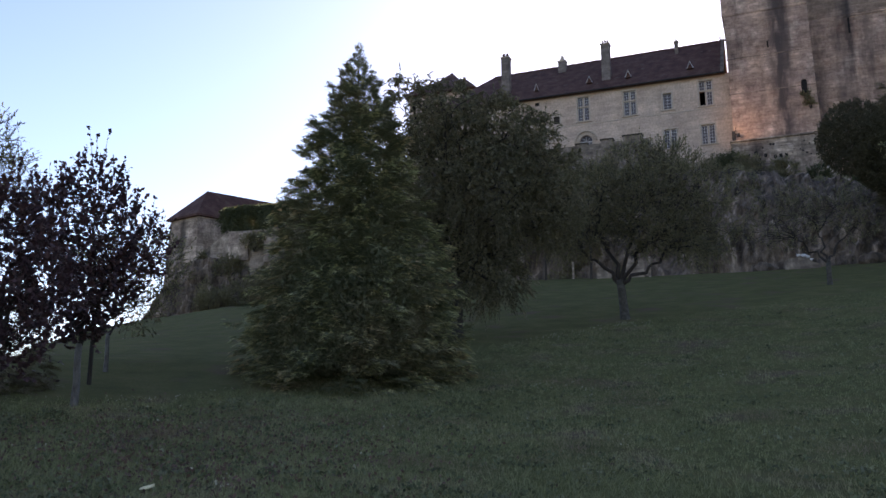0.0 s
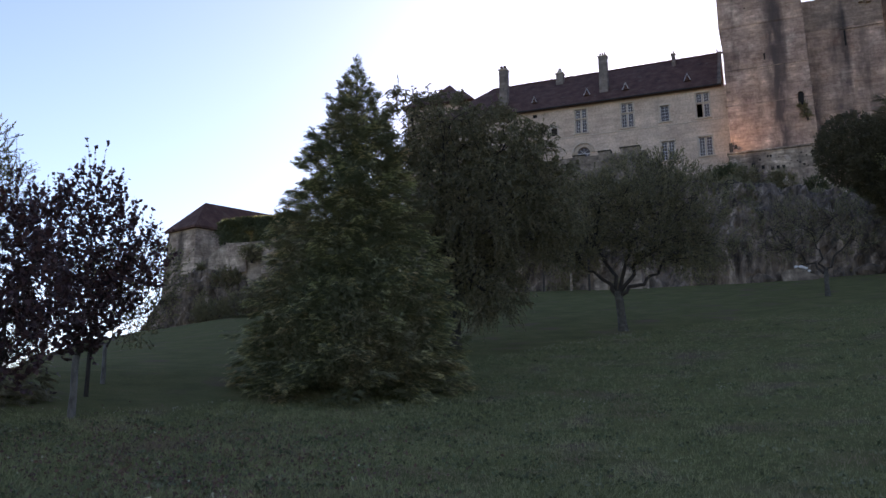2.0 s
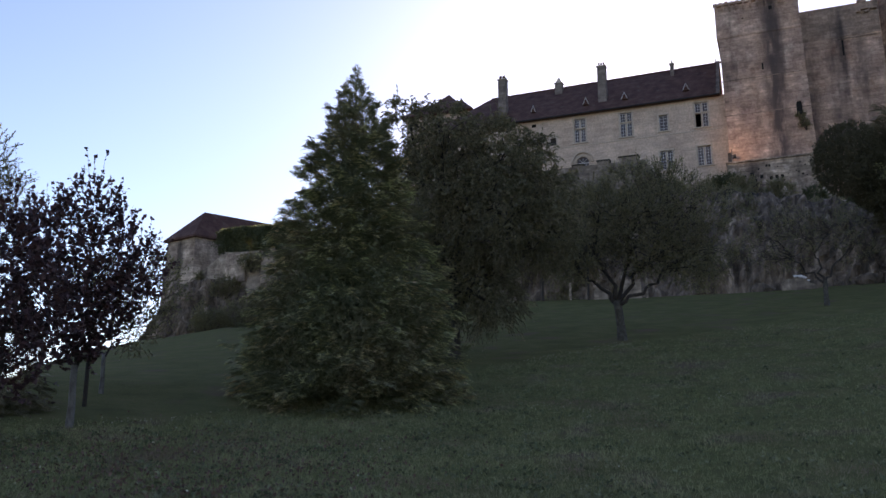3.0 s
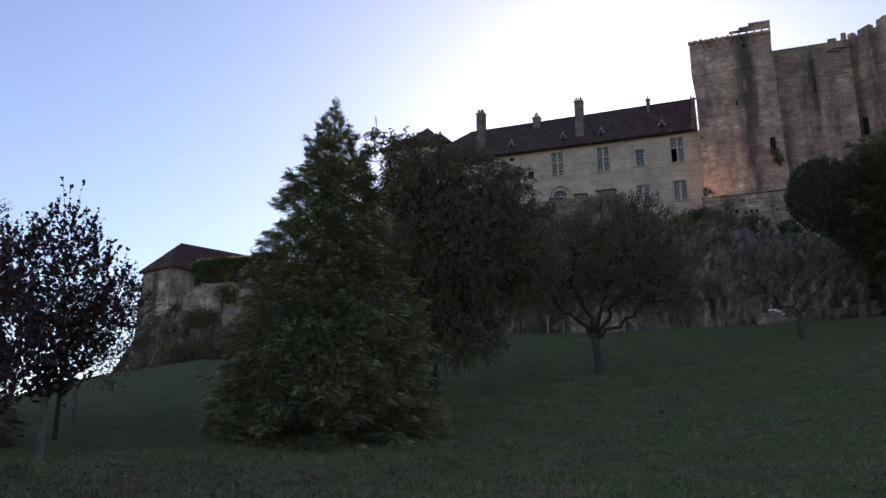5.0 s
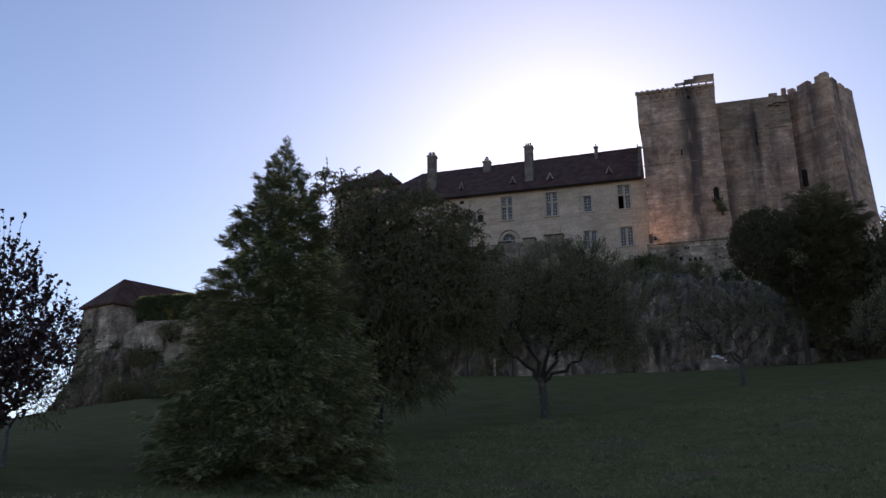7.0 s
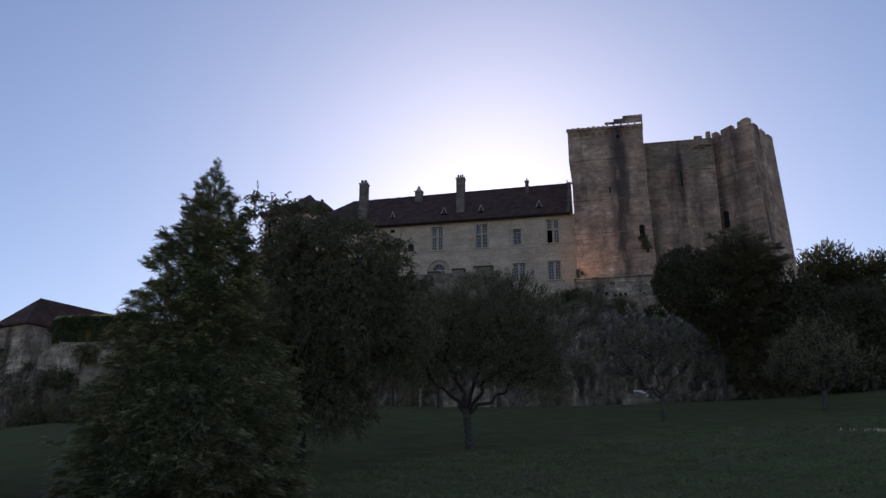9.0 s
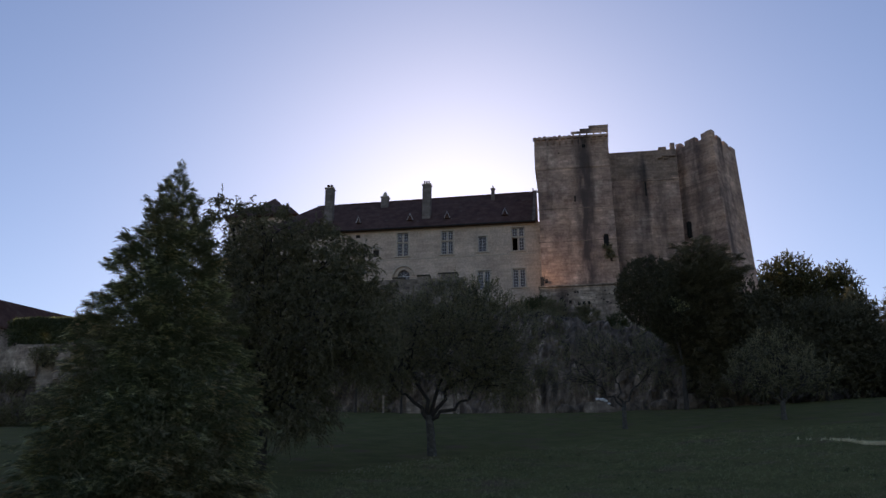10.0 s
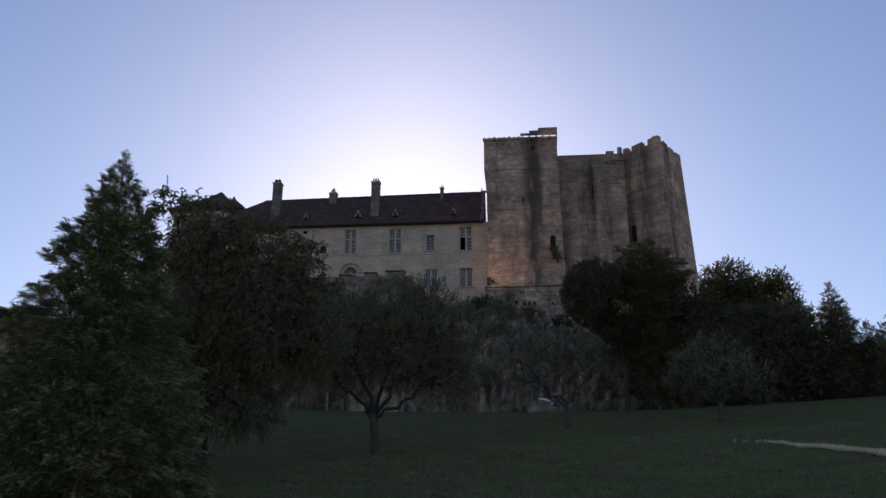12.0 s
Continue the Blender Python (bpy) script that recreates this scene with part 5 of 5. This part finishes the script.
def hedge_block(name, x0, x1, y0, y1, z0, z1, seed, label):
    rng = np.random.default_rng(seed)
    t = empty(name, CASTLE, label, "hedge")
    n = 42000
    p = rng.uniform((x0, y0, z0), (x1, y1, z1), (n, 3))
    f = rng.integers(0, 4, n)
    p[f == 0, 1] = y0
    p[f == 1, 2] = z1
    p[f == 2, 2] = z1 - 0.25 * rng.uniform(0, 1, (f == 2).sum())
    p += rng.normal(0, 0.1, p.shape)
    p[:, 2] += (0.3 * np.sin(p[:, 0] * 1.4) + 0.22 * np.sin(p[:, 0] * 3.7 + 1)) * (p[:, 2] < (z0 + z1) / 2)
    p[:, 1] -= 0.25 * np.sin(p[:, 0] * 1.1 + p[:, 2] * 1.7) + 0.12 * np.sin(p[:, 0] * 3.1)
    p = p[(p[:, 0] - x0) / 1.6 + (p[:, 2] - z0) / 1.9 > 0.55 + 0.2 * np.sin(p[:, 0] * 5)]
    quads("foliage", leaf_quads(rng, p, 0.2), HEDGE_LEAF, t)
    q = np.stack([rng.uniform(x0 + 0.5, x1, 5200), rng.uniform(y0 - 0.1, y1, 5200), z1 + rng.uniform(0.04, 0.2, 5200)], 1)
    quads("pale_top_leaves", leaf_quads(rng, q[rng.uniform(0, 1, 5200) < 0.6 + 0.4 * np.sin(q[:, 0] * 2.6)], 0.15, np.array([0, 0, 0.8]), 0.8), PALE_LEAF, t)["label"] = "pale yellow-green leaves along the top"
    st = bmesh.new()
    for i in range(8):
        x = x0 + 0.4 + (x1 - x0 - 0.8) * i / 7
        tube(st, [Vector((x, (y0 + y1) / 2, z0 - 1.2)), Vector((x + 0.1, (y0 + y1) / 2, z1 - 0.4))], [0.06, 0.03], 5)
    part("stems", st, BARK, t)
    return t


hedge_block("clipped_hedge", -45.3, -36.0, -15.4, -13.6, 18.6, 21.0, 71, "clipped dark green hedge along the rampart")

rngi = np.random.default_rng(91)
faces = cliff.data.polygons
cen = np.empty(len(faces) * 3, dtype=np.float32)
nor = np.empty(len(faces) * 3, dtype=np.float32)
faces.foreach_get("center", cen)
faces.foreach_get("normal", nor)
cen, nor = cen.reshape(-1, 3), nor.reshape(-1, 3)
wgt = np.array([max(0.0, noise.noise(Vector((c[0] * 0.3, c[2] * 0.16, 21.0))) + 0.45 * noise.noise(Vector((c[0] * 1.1, c[2] * 0.4, 5.0))) - 0.12) * (0.15 if c[0] < -45.5 else 1.0) for c in cen.tolist()])
got = rngi.choice(len(cen), 34000, p=wgt / wgt.sum())
side = np.where(nor[got] @ np.array([0, -1.0, 0]) > 0, 1.0, -1.0)[:, None]
ipos = cen[got] + nor[got] * side * rngi.uniform(0.03, 0.3, (len(got), 1)) + rngi.normal(0, 0.14, (len(got), 3))
ivy = quads("cliff_ivy", leaf_quads(rngi, ipos, 0.17, np.array([0, -0.3, -0.8]), 0.7, 0.7), OLIVE_LEAF)
ivy.matrix_world = CASTLE
tagged(ivy, "dull olive ivy and scrub hanging on the cliff", "ivy", kind="stuff")

for k, (x, y) in enumerate(((-12.8, -19.6), (-9.3, -20.0), (-15.5, -19.4))):
    p = castle(x, y, 0)
    broadleaf("sapling", p.x, p.y, [(0, 0, 4.6, 1.3, 1.3, 1.4), (-0.8, 0, 3.6, 0.9, 0.9, 0.9), (0.8, 0.2, 5.2, 0.9, 0.9, 1.0)], DARK_LEAF, 0.5, 9, 7, 0.5, -0.1, 0.13,
              "slender dark sapling at the foot of the cliff", 60 + k, trunk_r=0.08, fork=2.6, shell=0.4, group="saplings", lift=0.4)

# ---------------------------------------------------------------- stones and posts at the foot of the cliff
def boulder(rng, bm, c, r):
    ret = bmesh.ops.create_icosphere(bm, subdivisions=2, radius=1.0)
    off = Vector(rng.uniform(0, 50, 3))
    for v in ret["verts"]:
        k = 1 + 0.35 * noise.noise(v.co * 1.3 + off)
        v.co = Vector((v.co.x * r[0] * k, v.co.y * r[1] * k, v.co.z * r[2] * k)) + c


rng0 = np.random.default_rng(5)
for x, y, r in ((9.4, -18.3, 0.75), (11.6, -18.4, 1.0), (13.6, -18.0, 0.7), (2.6, -18.3, 0.6)):
    p = castle(x, y, 0)
    bm = bmesh.new()
    boulder(rng0, bm, Vector((0, 0, 0)), (r * 1.4, r * 0.9, r * 0.75))
    bo = part("boulder", bm, ROCK)
    bo.matrix_world = Matrix.Translation((p.x, p.y, gz(p.x, p.y) + 0.25 * r))
    tagged(bo, "grey limestone boulder fallen at the cliff foot", "boulder", "boulders")
WHITE_ROCK = mat("white_stone", [(0.5, 0.48, 0.46), (0.75, 0.73, 0.7)], scale=3, rough=0.8, bump=0.4)
ruin = empty("ruined_wall", CASTLE @ Matrix.Translation((5.0, -18.6, 0)), "low ruined rubble wall at the cliff foot", "wall")
bz = gz(*castle(5.0, -18.6, 0).xy) - EYE
part("wall", prism([(-1.15, bz - 0.3), (-1.15, bz + 0.5), (-0.75, bz + 0.72), (-0.5, bz + 0.66), (-0.1, bz + 0.85), (0.2, bz + 0.7), (0.5, bz + 0.55), (0.7, bz + 0.36), (1.1, bz + 0.2), (1.2, bz - 0.3)], -0.3, 0.3), DARK_RUBBLE, ruin)
for i, (x, z, s) in enumerate(((-0.2, 0.92, 0.11), (0.12, 0.86, 0.17), (0.38, 0.78, 0.12), (0.6, 0.58, 0.09))):
    bm = bmesh.new()
    boulder(rng0, bm, Vector((0, 0, 0)), (s * 1.4, s, s * 0.8))
    st = part("white_stone", bm, WHITE_ROCK, None)
    st.matrix_world = CASTLE @ Matrix.Translation((5.0 + x, -18.7, bz + z))
    tagged(st, "pale white stone lying on the ruined wall", "stone", "white stones")
for x, w, h in ((-6.35, 0.7, 1.5), (-8.6, 0.5, 0.9)):
    p = castle(x, -18.7, 0)
    g = gz(p.x, p.y)
    jag = [(-w + 2 * w * i / 13, h * (0.55 + 0.45 * math.sin(0.4 + 2.2 * i / 13)) * rng0.uniform(0.72, 1.0)) for i in range(14)]
    rw = tagged(part("ruined_wall", prism([(-w, -0.4)] + jag + [(w, -0.4)], -0.35, 0.35), WALL_STONE), "broken masonry at the foot of the cliff", "wall", "ruined masonry")
    rw.matrix_world = Matrix.Translation((p.x, p.y, g)) @ pose(0, 0, 0, 0, 0, -21)
for x, h in ((-10.95, 1.3), (-5.3, 1.5)):
    b = castle(x, -18.6, 0)
    pb = part("gate_post", boxes((-0.08, 0.08, -0.08, 0.08, -0.3, h), bevel=0.02), WALL_STONE)
    pb.matrix_world = Matrix.Translation((b.x, b.y, gz(b.x, b.y))) @ pose(0, 0, 0, 0, 0, -21)
    tagged(pb, "weathered pale stone post on the lawn edge", "post", "stone posts")

# ---------------------------------------------------------------- grass, flowers, sunlit strip
rng1 = np.random.default_rng(77)
EDGE_AZ, EDGE_R = (-32, -17, -3, 3.5, 6.4, 11.4, 18.2, 26.5, 34, 48), (18.0, 18.8, 23.6, 28.9, 30.4, 34.9, 39.0, 42.8, 44.8, 46.0)   # rough meadow ends, mown lawn begins
tufts, per_tuft = 62000, 5
nb = tufts * per_tuft
ta = rng1.uniform(-31, 47, tufts)
tr = 6.5 + (np.interp(ta, EDGE_AZ, EDGE_R) + rng1.normal(0, 0.35, tufts) - 6.5) * rng1.uniform(0, 1, tufts) ** 1.3
tx, ty = tr * np.sin(np.radians(ta)), tr * np.cos(np.radians(ta))
rough = 0.5 + 0.5 * np.sin(tx * 0.9 + 1.7 * np.sin(ty * 0.6)) * np.sin(ty * 0.8 + 1.3 * np.sin(tx * 0.7 + 2))
th_ = rng1.uniform(0.03, 0.075, tufts) * (0.7 + 0.75 * rough) * np.where(rng1.uniform(0, 1, tufts) < 0.05, 1.7, 1.0)
bx = np.repeat(tx, per_tuft) + rng1.normal(0, 0.028, nb)
by = np.repeat(ty, per_tuft) + rng1.normal(0, 0.028, nb)
bz_ = ground_height(bx, by) + relief(bx, by)
hh = np.repeat(th_, per_tuft) * rng1.uniform(0.6, 1.25, nb)
ln_ = (rng1.normal(0, 0.55, (nb, 2)) + np.repeat(rng1.normal(0, 0.35, (tufts, 2)), per_tuft, axis=0)) * hh[:, None]
wd = rng1.uniform(0.004, 0.01, nb)
th = rng1.uniform(0, np.pi, nb)
v0 = np.stack([bx - wd * np.cos(th), by - wd * np.sin(th), bz_ - 0.02], 1)
v1 = np.stack([bx + wd * np.cos(th), by + wd * np.sin(th), bz_ - 0.02], 1)
v2 = np.stack([bx + ln_[:, 0], by + ln_[:, 1], bz_ + hh], 1)
gr = quads("grass", np.stack([v0, v1, v2], 1), BLADE, None, per=3)
tagged(gr, "short rough green grass blades on the lawn", "grass", kind="stuff")

nw, leaves = 3200, 9
wa = rng1.uniform(-31, 47, nw)
wr = 7 + (np.interp(wa, EDGE_AZ, EDGE_R) - 8) * rng1.uniform(0, 1, nw) ** 1.2
wx, wy = wr * np.sin(np.radians(wa)), wr * np.cos(np.radians(wa))
keep_ = rng1.uniform(0, 1, nw) < 0.25 + 0.75 * (np.sin(wx * 1.3 + 2 * np.sin(wy * 0.5)) * np.sin(wy * 1.1 + 1) > 0.1)
wx, wy = np.repeat(wx[keep_], leaves), np.repeat(wy[keep_], leaves)
wx, wy = wx + rng1.normal(0, 0.06, len(wx)), wy + rng1.normal(0, 0.06, len(wy))
WEED = mat("weed_leaf", [(0.07, 0.085, 0.046), (0.11, 0.122, 0.07), (0.2, 0.2, 0.13)], scale=0.9, rough=0.8, spec=0.1, bump=0, island=0.5, translucent=0.2)
wq = quads("meadow_weeds", leaf_quads(rng1, np.stack([wx, wy, ground_height(wx, wy) + relief(wx, wy) + rng1.uniform(0.01, 0.075, len(wx))], 1), 0.065, np.array([0, 0, 0.25]), 1.0, 0.6), WEED)
tagged(wq, "low broad-leaved weeds growing through the grass", "weeds", kind="stuff")

nf = 520
cc = np.stack([rng1.uniform(-26, 42, 70), rng1.uniform(10, 38, 70)], 1)
cc[:9] = ((6.2, 30.2), (6.9, 30.6), (7.6, 31.0), (8.3, 31.6), (10.4, 33.0), (11.0, 33.4), (17.5, 22.0), (11.8, 34.0), (9.6, 19.5))
pk_ = np.where(rng1.uniform(0, 1, nf) < 0.3, rng1.integers(0, 9, nf), rng1.integers(9, 70, nf))
fa_ = np.radians(cc[pk_, 0] + rng1.normal(0, 0.8, nf))
fr_ = np.minimum(cc[pk_, 1] + rng1.normal(0, 0.4, nf), np.interp(np.degrees(fa_), EDGE_AZ, EDGE_R))
fx, fy = fr_ * np.sin(fa_), fr_ * np.cos(fa_)
fz = ground_height(fx, fy) + relief(fx, fy) + rng1.uniform(0.05, 0.13, nf)
fl = quads("meadow_flowers", leaf_quads(rng1, np.stack([fx, fy, fz], 1), 0.034, np.array([0, 0, 0.0]), 1.0, 0.9), PETAL)
tagged(fl, "small cream meadow flowers scattered in the grass", "flowers", kind="stuff")

# sliver of sun on the lawn: its light is the blades' pale colour
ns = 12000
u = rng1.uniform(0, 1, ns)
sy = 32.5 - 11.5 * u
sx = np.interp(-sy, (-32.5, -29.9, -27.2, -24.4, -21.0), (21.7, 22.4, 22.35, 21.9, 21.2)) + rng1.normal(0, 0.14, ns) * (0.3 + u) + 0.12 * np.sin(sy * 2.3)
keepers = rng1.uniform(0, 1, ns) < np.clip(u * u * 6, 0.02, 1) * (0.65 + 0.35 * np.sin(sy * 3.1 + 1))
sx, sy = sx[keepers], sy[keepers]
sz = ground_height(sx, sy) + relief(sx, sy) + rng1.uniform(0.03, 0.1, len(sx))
sw = quads("sunlit_grass_strip", leaf_quads(rng1, np.stack([sx, sy, sz], 1), 0.16, np.array([0, 0, 0.6]), 0.8, 0.16), SUN_AND_STRAW)
tagged(sw, "sunlit strip of lawn, the light put into pale blades", "dry grass", kind="stuff")

nl = 4200
la = np.radians(rng1.normal(-16, 7.5, nl))
lr = 9.5 + np.abs(rng1.normal(4.0, 2.2, nl))
lx, ly = lr * np.sin(la), lr * np.cos(la)
lz = ground_height(lx, ly) + relief(lx, ly) + rng1.uniform(0.01, 0.06, nl)
FALLEN = mat("fallen_leaf", [(0.09, 0.052, 0.04), (0.17, 0.1, 0.07)], scale=3, rough=0.8, bump=0, island=0.4)
fv = quads("fallen_leaves", leaf_quads(rng1, np.stack([lx, ly, lz], 1), 0.055, np.array([0, 0, 0.0]), 1.0, 0.7), FALLEN)
tagged(fv, "brown fallen leaves scattered under the purple trees", "leaves", kind="stuff")

pale = tagged(part("dry_leaf", hull([(-0.07, -0.02, 0), (0.05, -0.025, 0), (0.09, 0.01, 0), (-0.04, 0.03, 0)], [(-0.07, -0.015, 0.012), (0.05, -0.02, 0.02), (0.09, 0.01, 0.035), (-0.04, 0.025, 0.015)]), SUN_AND_STRAW), "pale curled dry leaf lying in the grass", "leaf")
pale.matrix_world = Matrix.Translation((-3.15, 9.75, gz(-3.15, 9.75) + 0.07)) @ pose(0, 0, 0, 12, -8, 20)
